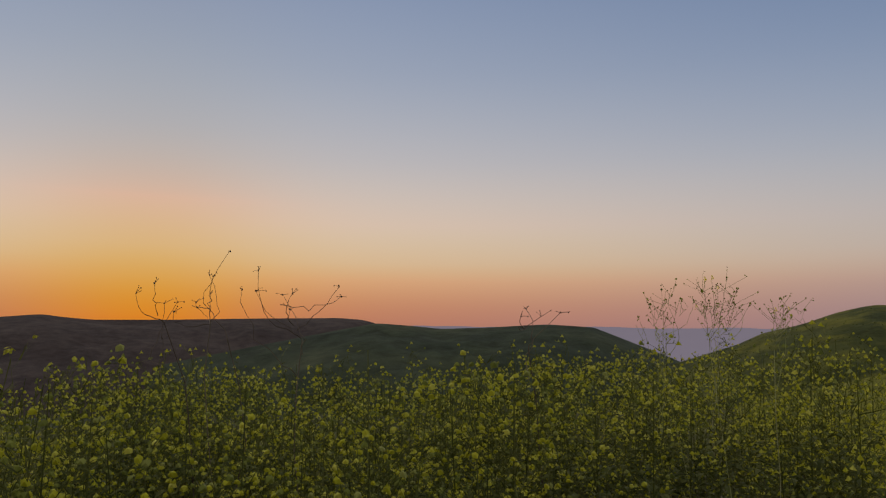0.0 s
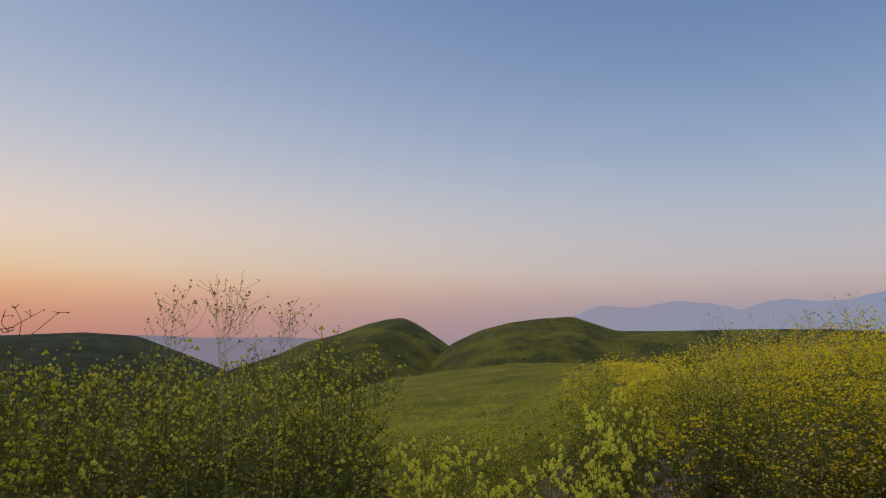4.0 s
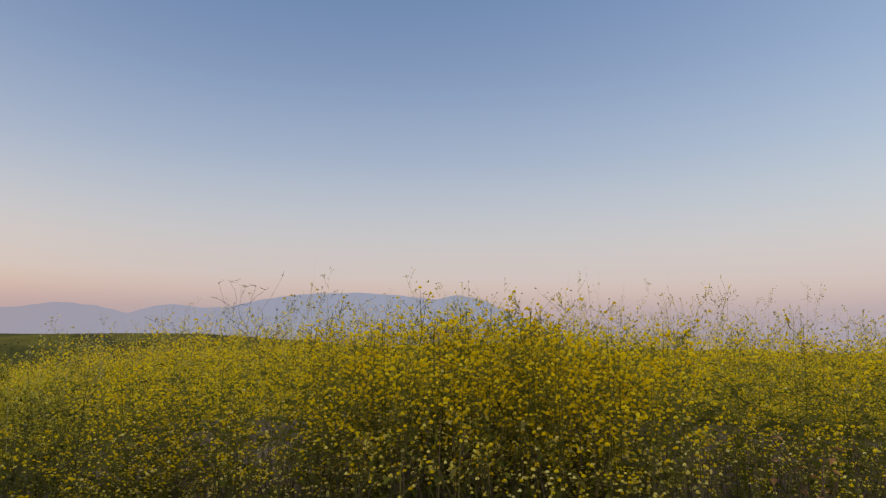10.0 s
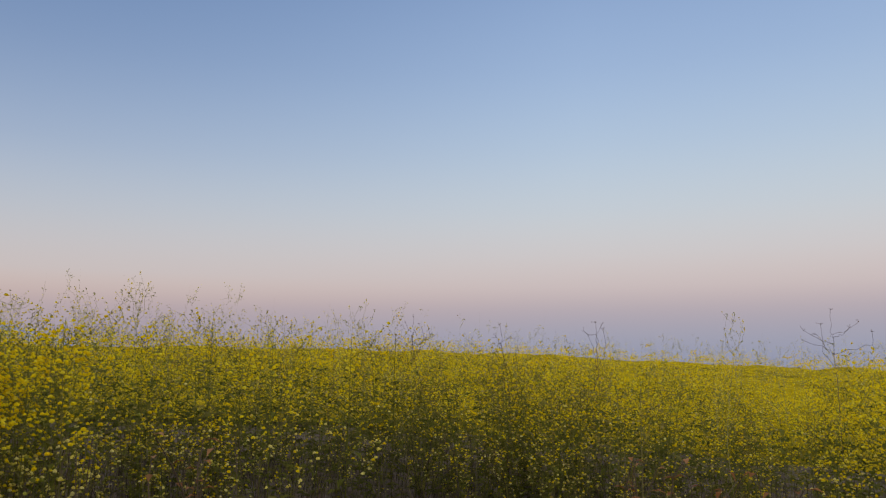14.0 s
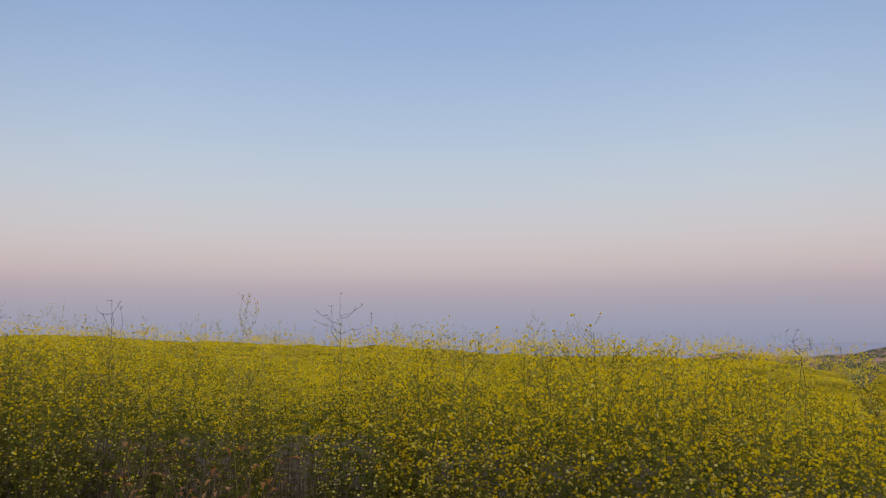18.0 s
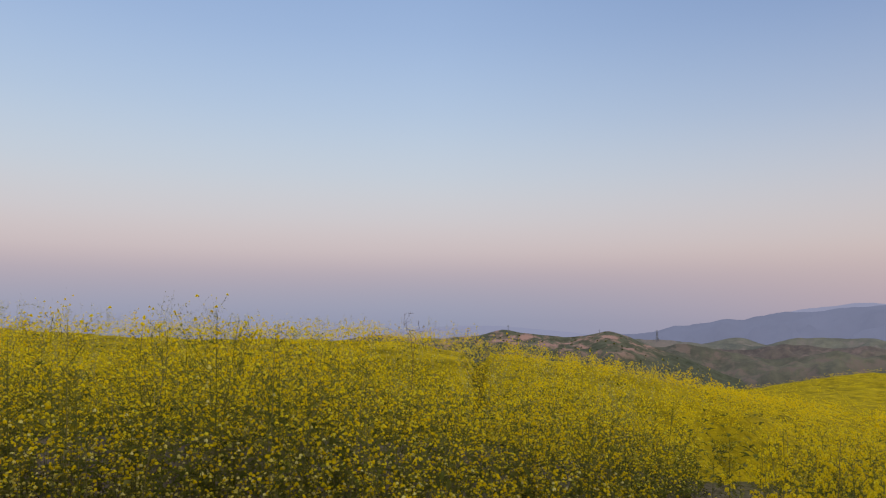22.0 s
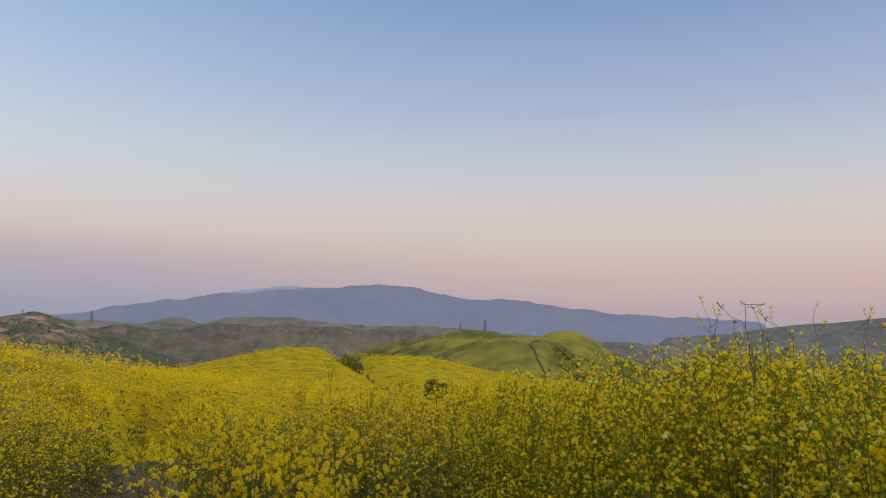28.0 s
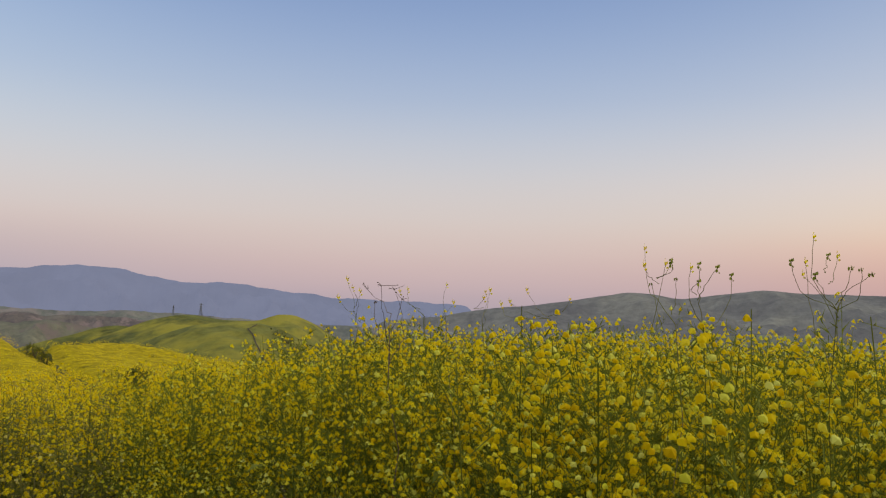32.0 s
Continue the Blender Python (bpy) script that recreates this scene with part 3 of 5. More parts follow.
def ribbons(segs, wide=1.5):
    verts, faces = [], []
    for p0, p1, r0, r1 in segs:
        p0, p1 = np.array(p0, float), np.array(p1, float)
        a = np.cross(p1 - p0, np.random.normal(size=3))
        a /= np.linalg.norm(a) + 1e-9
        k = len(verts)
        verts += [p0 - a * r0 * wide, p0 + a * r0 * wide, p1 + a * r1 * wide, p1 - a * r1 * wide]
        faces += [(k, k + 1, k + 2), (k, k + 2, k + 3)]
    return np.array(verts).reshape(-1, 3), np.array(faces, int).reshape(-1, 3)


def spikes(segs, wide=1.6):
    """Hair-thin twigs, one long triangle each."""
    verts = []
    for p0, p1, r0, r1 in segs:
        p0, p1 = np.array(p0, float), np.array(p1, float)
        a = np.cross(p1 - p0, np.random.normal(size=3))
        a /= np.linalg.norm(a) + 1e-9
        verts += [p0 - a * r0 * wide, p0 + a * r0 * wide, p1 + (p1 - p0) * 0.1]
    return np.array(verts).reshape(-1, 3), np.arange(len(verts)).reshape(-1, 3)


def blades(items):
    """Folded leaves: rows of base, direction, length, width."""
    verts, faces = [], []
    for p, d, ln, w in items:
        p, d = np.array(p, float), np.array(d, float)
        d /= np.linalg.norm(d)
        s = np.cross(d, (0, 0, 1.0))
        s /= np.linalg.norm(s) + 1e-9
        up = np.cross(s, d)
        k = len(verts)
        mid = p + d * ln * 0.55
        verts += [p, mid + s * w / 2 + up * w * 0.22, p + d * ln - np.array((0, 0, ln * 0.2)), mid - s * w / 2 + up * w * 0.22, mid]
        faces += [(k, k + 4, k + 1), (k + 4, k + 2, k + 1), (k, k + 3, k + 4), (k + 4, k + 3, k + 2)]
    return np.array(verts).reshape(-1, 3), np.array(faces, int).reshape(-1, 3)


def dabs(rng, size, n):
    """Small rhombs that stand for a flower head further off."""
    verts, faces = [], []
    for i in range(n):
        c = rng.normal(size=3) * size * 0.35
        a, b = rng.normal(size=3), rng.normal(size=3)
        a /= np.linalg.norm(a)
        b = b - a * (a @ b)
        b /= np.linalg.norm(b)
        s = size * rng.uniform(0.6, 1.0)
        k = len(verts)
        verts += [c + a * s, c + b * s * 0.75, c - a * s, c - b * s * 0.75]
        faces += [(k, k + 1, k + 2), (k, k + 2, k + 3)]
    return np.array(verts), np.array(faces, int)


def raceme(rng, flowers, corners, dot=0.62, spread=1.5):
    """A loose head of small cupped flowers, each a little disc of a few corners."""
    verts, faces = [], []
    for i in range(flowers):
        c = rng.normal(size=3) * spread * (0.55, 0.55, 0.7) if i else np.zeros(3)
        n = rng.normal(size=3) + (0, 0, 0.5)
        n /= np.linalg.norm(n)
        a = np.cross(n, rng.normal(size=3))
        a /= np.linalg.norm(a)
        b = np.cross(n, a)
        k = len(verts)
        for q in range(corners):
            t = 2 * math.pi * q / corners
            w = dot * rng.uniform(0.8, 1.2)
            verts.append(c + (a * math.cos(t) + b * math.sin(t)) * w + n * dot * (0.3 if q % 2 else -0.1))
        faces += [(k, k + q, k + q + 1) for q in range(1, corners - 1)]
    return np.array(verts), np.array(faces, int)


def dome(rng, n=5):
    """A rounded, slightly ragged flower head of unit radius."""
    t = np.arange(n) * 2 * np.pi / n
    r1, r2 = rng.uniform(0.55, 0.95, n), rng.uniform(0.75, 1.15, n)
    top = np.array([[rng.normal() * 0.15, rng.normal() * 0.15, rng.uniform(0.85, 1.15)]])
    up = np.stack([np.cos(t) * r1, np.sin(t) * r1, rng.uniform(0.4, 0.8, n)], -1)
    low = np.stack([np.cos(t + 0.6) * r2, np.sin(t + 0.6) * r2, rng.uniform(-0.45, 0.05, n)], -1)
    i = np.arange(n)
    j = (i + 1) % n
    z = 0 * i
    f = np.concatenate([np.stack([z, 1 + i, 1 + j], -1), np.stack([1 + i, 1 + n + i, 1 + j], -1), np.stack([1 + j, 1 + n + i, 1 + n + j], -1)])
    return np.concatenate([top, up, low]), f


def tent(rng):
    """A small four-sided head for plants further off."""
    t = np.arange(4) * np.pi / 2 + rng.uniform(0, 1.5)
    r = rng.uniform(0.8, 1.15, 4)
    v = np.concatenate([[[0, 0, 0.9]], np.stack([np.cos(t) * r, np.sin(t) * r, rng.uniform(-0.7, 0.1, 4)], -1)])
    return v, np.array([(0, 1, 2), (0, 2, 3), (0, 3, 4), (0, 4, 1)])


def posy(rng, flowers=6, tall=1.0):
    """A head of small four-petalled flowers, each petal a rounded leaf of its own."""
    verts, faces = [], []
    for i in range(flowers):
        t = i * 2.4 + rng.uniform(-0.3, 0.3)
        h = (i + 0.5) / flowers
        rr = math.sqrt(1 - h * h * 0.85)
        u = np.array((math.cos(t) * rr, math.sin(t) * rr, h * 1.25 - 0.25))
        c = u * 0.62 * (1, 1, tall)
        n = u + (0, 0, 0.35) + rng.normal(size=3) * 0.15
        n /= np.linalg.norm(n)
        a = np.cross(n, (0.3, 0.2, 0.9))
        a /= np.linalg.norm(a)
        b = np.cross(n, a)
        turn = rng.uniform(0, 1.6)
        for q in range(4):
            d = a * math.cos(turn + q * 1.571) + b * math.sin(turn + q * 1.571)
            s = np.cross(n, d)
            w = rng.uniform(0.45, 0.56)
            k = len(verts)
            verts += [c, c + d * w * 0.62 + s * w * 0.46 + n * 0.10, c + d * w + n * 0.06, c + d * w * 0.62 - s * w * 0.46 + n * 0.10]
            faces += [(k, k + 1, k + 2), (k, k + 2, k + 3)]
    return np.array(verts), np.array(faces, int)


class Layout:
    """Where a mustard plant's stem, branches, leaves and flower heads are."""

    def __init__(self, rng, tall=1.1, branches=10, twigs=(6, 10), spread=1.0, head=0.82, low=0.04, leaves=30, leaf=1.0):
        lean = rng.normal(size=2) * 0.06 * tall
        self.stem = [np.zeros(3), np.array((lean[0] * 0.4, lean[1] * 0.4, 0.45 * tall)), np.array((*lean, 0.93 * tall))]
        self.tall = tall
        self.branches, self.leaves, self.dry = [], [], []
        turn = rng.uniform(0, 6.28)
        for i in range(branches):
            t = low + (0.9 - low) * (i + rng.uniform(0, 1)) / branches
            turn += 2.4
            base = self.along(t)
            ln = tall * spread * rng.uniform(0.16, 0.42) * (1.15 - 0.5 * t)
            out = rng.uniform(0.28, 0.62)
            d = np.array((math.cos(turn) * out, math.sin(turn) * out, 1 - 0.5 * out))
            d /= np.linalg.norm(d)
            tip = base + d * ln
            tip[2] = min(tip[2], tall * rng.uniform(0.86, 1.03))
            mid = base + (tip - base) * 0.5 + np.array((math.cos(turn), math.sin(turn), -0.4)) * ln * 0.08
            segs = [(base, mid, 0.0017, 0.0013), (mid, tip, 0.0013, 0.0008)]
            heads, pods = [(tip, head * rng.uniform(0.009, 0.0135))], []
            for _ in range(rng.randint(*twigs)):
                p = base + (tip - base) * rng.uniform(0.25, 0.95)
                q = turn + rng.uniform(-1.9, 1.9)
                e = p + np.array((math.cos(q) * 0.6, math.sin(q) * 0.6, rng.uniform(0.25, 0.95))) * max(0.07, ln * rng.uniform(0.2, 0.5))
                e[2] = min(e[2], tall * rng.uniform(0.8, 1.02))
                segs.append((p, e, 0.0010, 0.0006))
                heads.append((e, head * rng.uniform(0.0065, 0.012)))
                for _ in range(4):  # seed pods along the twig
                    w = p + (e - p) * rng.uniform(0.1, 0.9)
                    pods.append((w, w + np.array((*rng.normal(size=2) * 0.6, rng.uniform(0.2, 1.0))) * rng.uniform(0.012, 0.03), 0.0013, 0.0008))
            self.branches.append((segs, heads, pods))
        for i in range(leaves):
            t = rng.uniform(0.03, 0.72)
            q = rng.uniform(0, 6.28)
            p = self.along(t) + np.array((math.cos(q), math.sin(q), 0.2)) * rng.uniform(0, 0.10)
            k = leaf * (1.25 - t)
            self.leaves.append((p, (math.cos(q), math.sin(q), rng.uniform(-0.25, 0.6)), k * rng.uniform(0.06, 0.13), k * rng.uniform(0.018, 0.045)))
        for i in range(3):
            a, b = rng.normal(size=2) * 0.10, rng.normal(size=2) * 0.09
            self.dry.append((np.array((*a, 0)), np.array((*(a + b), tall * rng.uniform(0.25, 0.55))), 0.0018, 0.0009))

    def along(self, t):
        a, b, c = self.stem
        return a + (b - a) * t / 0.48 if t < 0.48 else b + (c - b) * (t - 0.48) / 0.52

    def stem_mesh(self):
        return rod(self.stem, [0.0032, 0.0025, 0.0011], 5)

    def older(self):
        """The same plant gone to seed below: only its upper heads are left."""
        old = Layout(np.random.RandomState(1), branches=0, leaves=0)
        old.stem, old.tall, old.leaves, old.dry = self.stem, self.tall, self.leaves[::2], self.dry * 2
        old.branches = [(s, [h for i, h in enumerate(hs) if h[0][2] > 0.8 or i % 2 == 0], pods) for s, hs, pods in self.branches]
        return old


RNG = np.random.RandomState(5)
LAYOUTS = [Layout(RNG, leaves=36, leaf=1.2) for _ in range(8)]
LUSH = [Layout(RNG, branches=10, twigs=(12, 16), head=0.88, spread=1.0, leaves=14, leaf=1.0, low=0.06) for _ in range(6)]
VERGE = [Layout(RNG, branches=10, twigs=(6, 10), head=0.86, spread=0.9, leaves=60, leaf=1.15, low=0.05) for _ in range(6)]
GOLDEN = [Layout(RNG, head=0.98, twigs=(8, 11), leaves=20) for _ in range(4)]
BRIGHT = [Layout(RNG, 1.02, 7, (4, 6), 0.6, 1.4, 0.12, 18, 0.9) for _ in range(4)]
LOW = [Layout(RNG, 0.8, 9, (6, 9), 0.7, 0.85, 0.06, 22, 0.9) for _ in range(4)]
DOMES = [dome(RNG, 4) for _ in range(12)]
TENTS = [tent(RNG) for _ in range(12)]
POSIES = [posy(RNG, 4) for _ in range(10)]
SPIKES = [posy(RNG, 10, 1.9) for _ in range(6)]


def join(pieces):
    """One set of arrays from (points, triangles, slot) pieces."""
    v, f, m, k = [], [], [], 0
    for pv, pf, slot in pieces:
        if len(pv):
            v.append(pv)
            f.append(pf + k)
            m.append(np.full(len(pf), slot))
            k += len(pv)
    return np.concatenate(v), np.concatenate(f), np.concatenate(m)


def template(lay, lod, rng, fading=0.1, spent=0.0, shapes=None):
    """Slots: 0 stem, 1 leaf, 2 petal, 3 green bud, 4 dry stem, 5 pale petal, 6 spent flower."""

    def slot(z):
        if rng.rand() < fading:
            return 3
        if rng.rand() < spent * (1.4 - z):
            return 6
        return 5 if rng.rand() < 0.8 * (0.75 - z) / 0.5 else 2

    segs = [s for b, _, _ in lay.branches for s in b]
    pods = [s for _, _, b in lay.branches for s in b]
    heads = [h for _, hs, _ in lay.branches for h in hs]
    stem = [(lay.stem[0], lay.stem[1], 0.0032, 0.0025), (lay.stem[1], lay.stem[2], 0.0025, 0.0011)]
    grow = 1.0
    if lod == 0:
        bits = [(*tubes(stem), 0), (*spikes(segs, 1.1), 0), (*spikes(pods[::2], 1.6), 0), (*blades(lay.leaves), 1), (*ribbons(lay.dry), 4)]
        shapes = shapes or DOMES
    elif lod == 1:
        tops = sorted(heads, key=lambda h: -h[0][2])
        heads, grow, shapes = tops[:int(len(tops) * 0.7)], 1.0, TENTS
        bits = [(*spikes(segs[::3], 1.4), 0), (*spikes(pods[::5], 2.0), 0), (*blades([(p, d, ln * 1.4, w * 1.5) for p, d, ln, w in lay.leaves[:9]]), 1)]
    elif lod == 2:
        tops = sorted(heads, key=lambda h: -h[0][2])
        heads, grow, shapes = tops[:int(len(tops) * 0.3)], 1.4, TENTS
        bits = [(*blades([(p, d, ln * 1.8, w * 2.2) for p, d, ln, w in lay.leaves[:4]]), 1)]
    else:
        tops = sorted(heads, key=lambda h: -h[0][2])
        heads, grow, shapes = tops[:8], 3.0, TENTS
        bits = [(*blades([(p, d, ln * 2.0, w * 2.5) for p, d, ln, w in lay.leaves[:1]]), 1)]
    for p, s in heads:
        v, f = shapes[rng.randint(len(shapes))]
        bits.append((v * s * grow + p, f, slot(p[2])))
    return join(bits)


def whisker(rng):
    """The thin top of a tall plant: a crooked spray of hair-fine twigs with tiny buds."""
    bits = []
    top = 1.36 * rng.uniform(0.80, 1.04)
    lean = rng.normal(size=2) * 0.05
    a, b = np.array((0, 0, 0.7)), np.array((*lean, top))
    segs = [(a, b, 0.0010, 0.0005)]
    for i in range(rng.randint(5, 11)):
        p = a + (b - a) * rng.uniform(0.35, 0.97)
        q = rng.uniform(0, 6.28)
        e = p + np.array((math.cos(q) * 0.5, math.sin(q) * 0.5, rng.uniform(0.5, 1.1))) * rng.uniform(0.03, 0.11)
        segs.append((p, e, 0.0007, 0.0004))
        for _ in range(3):
            w = p + (e - p) * rng.uniform(0.3, 1.0)
            o = w + rng.normal(size=3) * 0.012
            segs.append((w, o, 0.0006, 0.0004))
            if rng.rand() < 0.5:
                v, f = TENTS[rng.randint(12)]
                bits.append((v * 0.0036 + o, f, 3 if rng.rand() < 0.4 else 5))
        v, f = TENTS[rng.randint(12)]
        bits.append((v * rng.uniform(0.004, 0.0072) + e, f, 3 if rng.rand() < 0.25 else 2 if p[2] < 1.1 else 5))
    return join([(*spikes(segs, 1.2), 0)] + bits)


def worn_edge(x, y):
    """Where the stand by the trail has mostly gone to seed."""
    az = np.degrees(np.arctan2(x, y)) % 360
    return (az > 92) & (az < 150) & (np.hypot(x, y) < np.where(az < 124, 5.5, 5.2))


def scatter(name, temps, x, y, z, size, label, mats, seed, category="mustard"):
    """One mesh of many plants, each a turned and scaled copy of a layout."""
    rng = np.random.RandomState(seed)
    half = len(temps) // 2
    worn = waves(x, y, 3.4, 77, 3) + rng.normal(0, 0.35, len(x)) > 0.8
    worn |= worn_edge(x, y) & (rng.rand(len(x)) < 0.9)
    az = np.degrees(np.arctan2(x, y)) % 360
    worn |= (az > 45) & (az < 64) & (rng.rand(len(x)) < 0.55)
    which = rng.randint(half, size=len(x)) + half * worn
    turn = rng.uniform(0, 2 * np.pi, len(x))
    vs, fs, ms, k = [], [], [], 0
    for i, (tv, tf, tm) in enumerate(temps):
        sel = np.where(which == i)[0]
        if not len(sel):
            continue
        c, s, h = np.cos(turn[sel])[:, None], np.sin(turn[sel])[:, None], size[sel][:, None]
        wide = np.sqrt(h)
        vx = (tv[:, 0] * c - tv[:, 1] * s) * wide + x[sel][:, None]
        vy = (tv[:, 0] * s + tv[:, 1] * c) * wide + y[sel][:, None]
        vz = tv[:, 2] * h + z[sel][:, None]
        vs.append(np.stack([vx, vy, vz], -1).reshape(-1, 3))
        fs.append((tf[None] + (k + np.arange(len(sel)) * len(tv))[:, None, None]).reshape(-1, 3))
        ms.append(np.tile(tm, len(sel)))
        k += len(sel) * len(tv)
    me = mesh_from(name, np.concatenate(vs), np.concatenate(fs), mats, np.concatenate(ms))
    return tagged(new(name, me), label, category, kind="stuff")


# how far off the first plants stand, by bearing
FRONT_AZ = [-40, -20, -8, 5, 16, 25, 28.5, 31, 38, 46, 50, 60, 80, 95, 105, 120, 140, 152, 165, 180, 190, 195, 199, 204, 216, 221, 226, 231, 240, 252, 262, 285]
FRONT = [1.75, 1.75, 1.75, 2.1, 2.5, 2.7, 2.9, 6.0, 5.6, 5.0, 4.3, 3.9, 3.7, 3.8, 4.2, 4.6, 4.5, 4.2, 3.9, 3.8, 4.0, 4.4, 4.9, 5.8, 5.2, 4.4, 3.8, 3.2, 2.6, 2.1, 1.85, 1.75]


def trail_bearing(r):
    return np.interp(r, [4, 7, 10, 22, 40, 60, 100], [201, 203, 209, 224.6, 222.6, 220.6, 217.6])


def trail_gap(x, y):
    """True on the trodden trail, which runs off both ways from the camera."""
    r = np.hypot(x, y)
    az = np.degrees(np.arctan2(x, y)) % 360
    north = 35
    south = trail_bearing(r)
    half = np.degrees(np.arctan2(0.34 + 0.4 * np.clip((r - 15) / 30, 0, 1), r))
    return ((np.abs(az - south) < half) & (r < 115)) | ((np.abs(az - north) < half * 0.9) & (r < 5.5))


def spots(r0, r1, density, seed, az0=0.0, az1=360.0):
    rng = np.random.RandomState(seed)
    n = int(density * np.pi * (r1 * r1 - r0 * r0) * (az1 - az0) / 360)
    r = np.sqrt(rng.uniform(r0 * r0, r1 * r1, n))
    a = rng.uniform(az0, az1, n)
    x, y = r * np.sin(np.radians(a)), r * np.cos(np.radians(a))
    keep = (r > np.interp(a, FRONT_AZ, FRONT, period=360) + 0.25 * waves(x, y, 1.5, 40, 2)) & ~trail_gap(x, y)
    keep &= waves(x, y, 2.2, 41, 3) > -1.15
    return x[keep], y[keep]


def heights(x, y, seed):
    """Plant sizes; right by the trail, on the lower ground, they grow taller."""
    rng = np.random.RandomState(seed)
    r, az = np.hypot(x, y), np.degrees(np.arctan2(x, y))
    size = np.clip(0.98 + 0.14 * waves(x, y, 2.6, 43, 3) + rng.normal(0, 0.11, len(x)), 0.55, 1.35) * crop(az) / 1.1
    size = size * np.where(worn_edge(x, y), 0.95, 1.0) * np.where((r < 10) & (az > 0), np.interp(az, [55, 74, 104, 124, 142, 152, 172, 184], [1.0, 1.03, 1.03, 1.0, 1.0, 1.06, 1.06, 1.0]), 1.0)
    # on the two close banks the tops keep to an even line
    near = ((az > -48) & (az < 30) | (az > 222) | (az < -70)) & (r < 5.2)
    level = 1.5 + (r - 0.35) * np.tan(np.radians(np.interp(az, TOPS_AZ, TOPS, period=360)))
    even = np.clip((level - land(x, y)) / 1.07, 0.5, 1.6) * (1.03 - 0.25 * rng.uniform(0, 1, len(x)) ** 1.6) * np.where((rng.rand(len(x)) < 0.14) & (x < 0) & (az < 10), 1.08, 1.0)
    return np.where(near, even, size)


# slope in degrees at which the tops of the close banks show, by bearing
TOPS_AZ = [-45, -30, -17, -4, 6, 16, 21, 26, 30, 222, 231, 235, 239, 248, 265, 285]
TOPS = [-3.4, -3.0, -2.2, -3.6, -1.4, -0.6, -0.2, 0.4, -0.8, -6.5, -5.4, -4.8, -3.6, -2.7, -2.7, -3.2]


def behind_front(x, y):
    return np.hypot(x, y) - np.interp(np.degrees(np.arctan2(x, y)), FRONT_AZ, FRONT, period=360)


def sow(name, temps, places, seed, label, mats=None, grow=1.0, most=9.0):
    x, y = places
    return scatter(name, temps, x, y, land(x, y) - 0.02, np.minimum(heights(x, y, seed), most) * grow, label, mats or MATS, seed + 1)


def both(*areas):
    return tuple(np.concatenate(c) for c in zip(*areas))


MATS = [STEM, LEAF, PETAL, BUD, DRY, PALE, SPENT]
OLD = [lay.older() for lay in LAYOUTS]
temps = [[template(l, d, RNG, 0.06) for l in LAYOUTS] + [template(l, d, RNG, 0.2, 0.75) for l in OLD] for d in range(4)]

# the nearest plants stand singly, those behind them are joined
near = both(spots(1.3, 4.0, 24, 60, 228, 290), spots(1.3, 4.0, 24, 59, 312, 389.5), spots(2.8, 8.2, 32, 61, 44, 228))
order = np.argsort(behind_front(*near) + np.where((near[0] > 0) & (near[1] < 3), -0.1, 0.0))
nx, ny = near[0][order], near[1][order]
nh = heights(nx, ny, 61)
NEAR = 245
back = behind_front(nx, ny) > 0.65
sel = ~back & (np.arange(len(nx)) >= NEAR) & (np.degrees(np.arctan2(nx, ny)) % 360 > 43) & (np.degrees(np.arctan2(nx, ny)) % 360 < 228)
# plants at this end take the materials with shade in their colour
shaded_end = np.degrees(np.arctan2(nx, ny)) % 360 < 59
sow("mustard_stand", temps[0], (nx[sel & ~shaded_end], ny[sel & ~shaded_end]), 62, "dense stand of yellow flowering wild mustard by the trail")
sow("mustard_shoulder", temps[0], (nx[sel & shaded_end], ny[sel & shaded_end]), 65, "mustard by the trail in backlit olive colours, few flowers", MATS_SHADED)
ax, ay = both(spots(3.0, 9.0, 14, 58, 44, 232), spots(3.0, 7.5, 12, 57, 44, 200))
back = (behind_front(ax, ay) > 0.6) & ((behind_front(ax, ay) < 2.0) | (np.arange(len(ax)) % 4 > 0))
shaded_end = np.degrees(np.arctan2(ax, ay)) % 360 < 55
sow("mustard_thicket", temps[1], (ax[back & ~shaded_end], ay[back & ~shaded_end]), 58, "thick yellow wild mustard behind the trail's edge")
sow("olive_thicket", temps[1], (ax[back & shaded_end], ay[back & shaded_end]), 66, "thick mustard beside the meadow, coloured dark as if backlit", MATS_SHADED)
sow("mustard_bank", [template(l, 0, RNG, f) for f in (0.25, 0.35) for l in LUSH], spots(1.8, 2.7, 36, 73, 228, 290), 75, "close bank of yellow flowering wild mustard", MATS_LIT_BANK)
sow("mustard_slope", [template(l, 0, RNG, f, shapes=TENTS) for f in (0.15, 0.3) for l in LUSH], spots(2.6, 5.2, 54, 79, 226, 290), 79, "dense yellow mustard behind the close bank", MATS_LIT_BANK)
sow("mustard_verge", [template(l, 0, RNG, f) for f in (0.3, 0.5) for l in VERGE], spots(1.8, 2.8, 24, 74, 312, 389.5), 77, "close mustard with leaves and yellow flowers coloured dark as if backlit", MATS_SHADED)
sow("mustard_copse", [template(l, 0, RNG, f, shapes=TENTS) for f in (0.3, 0.5) for l in VERGE], spots(2.7, 5.2, 30, 82, 312, 389.5), 83, "thick mustard behind the verge, coloured dark as if backlit", MATS_SHADED)
grng = np.random.RandomState(95)
ga, gr = np.radians(grng.normal(87, 8, 70)), grng.uniform(3.5, 4.5, 70)
gx, gy = gr * np.sin(ga), gr * np.cos(ga)
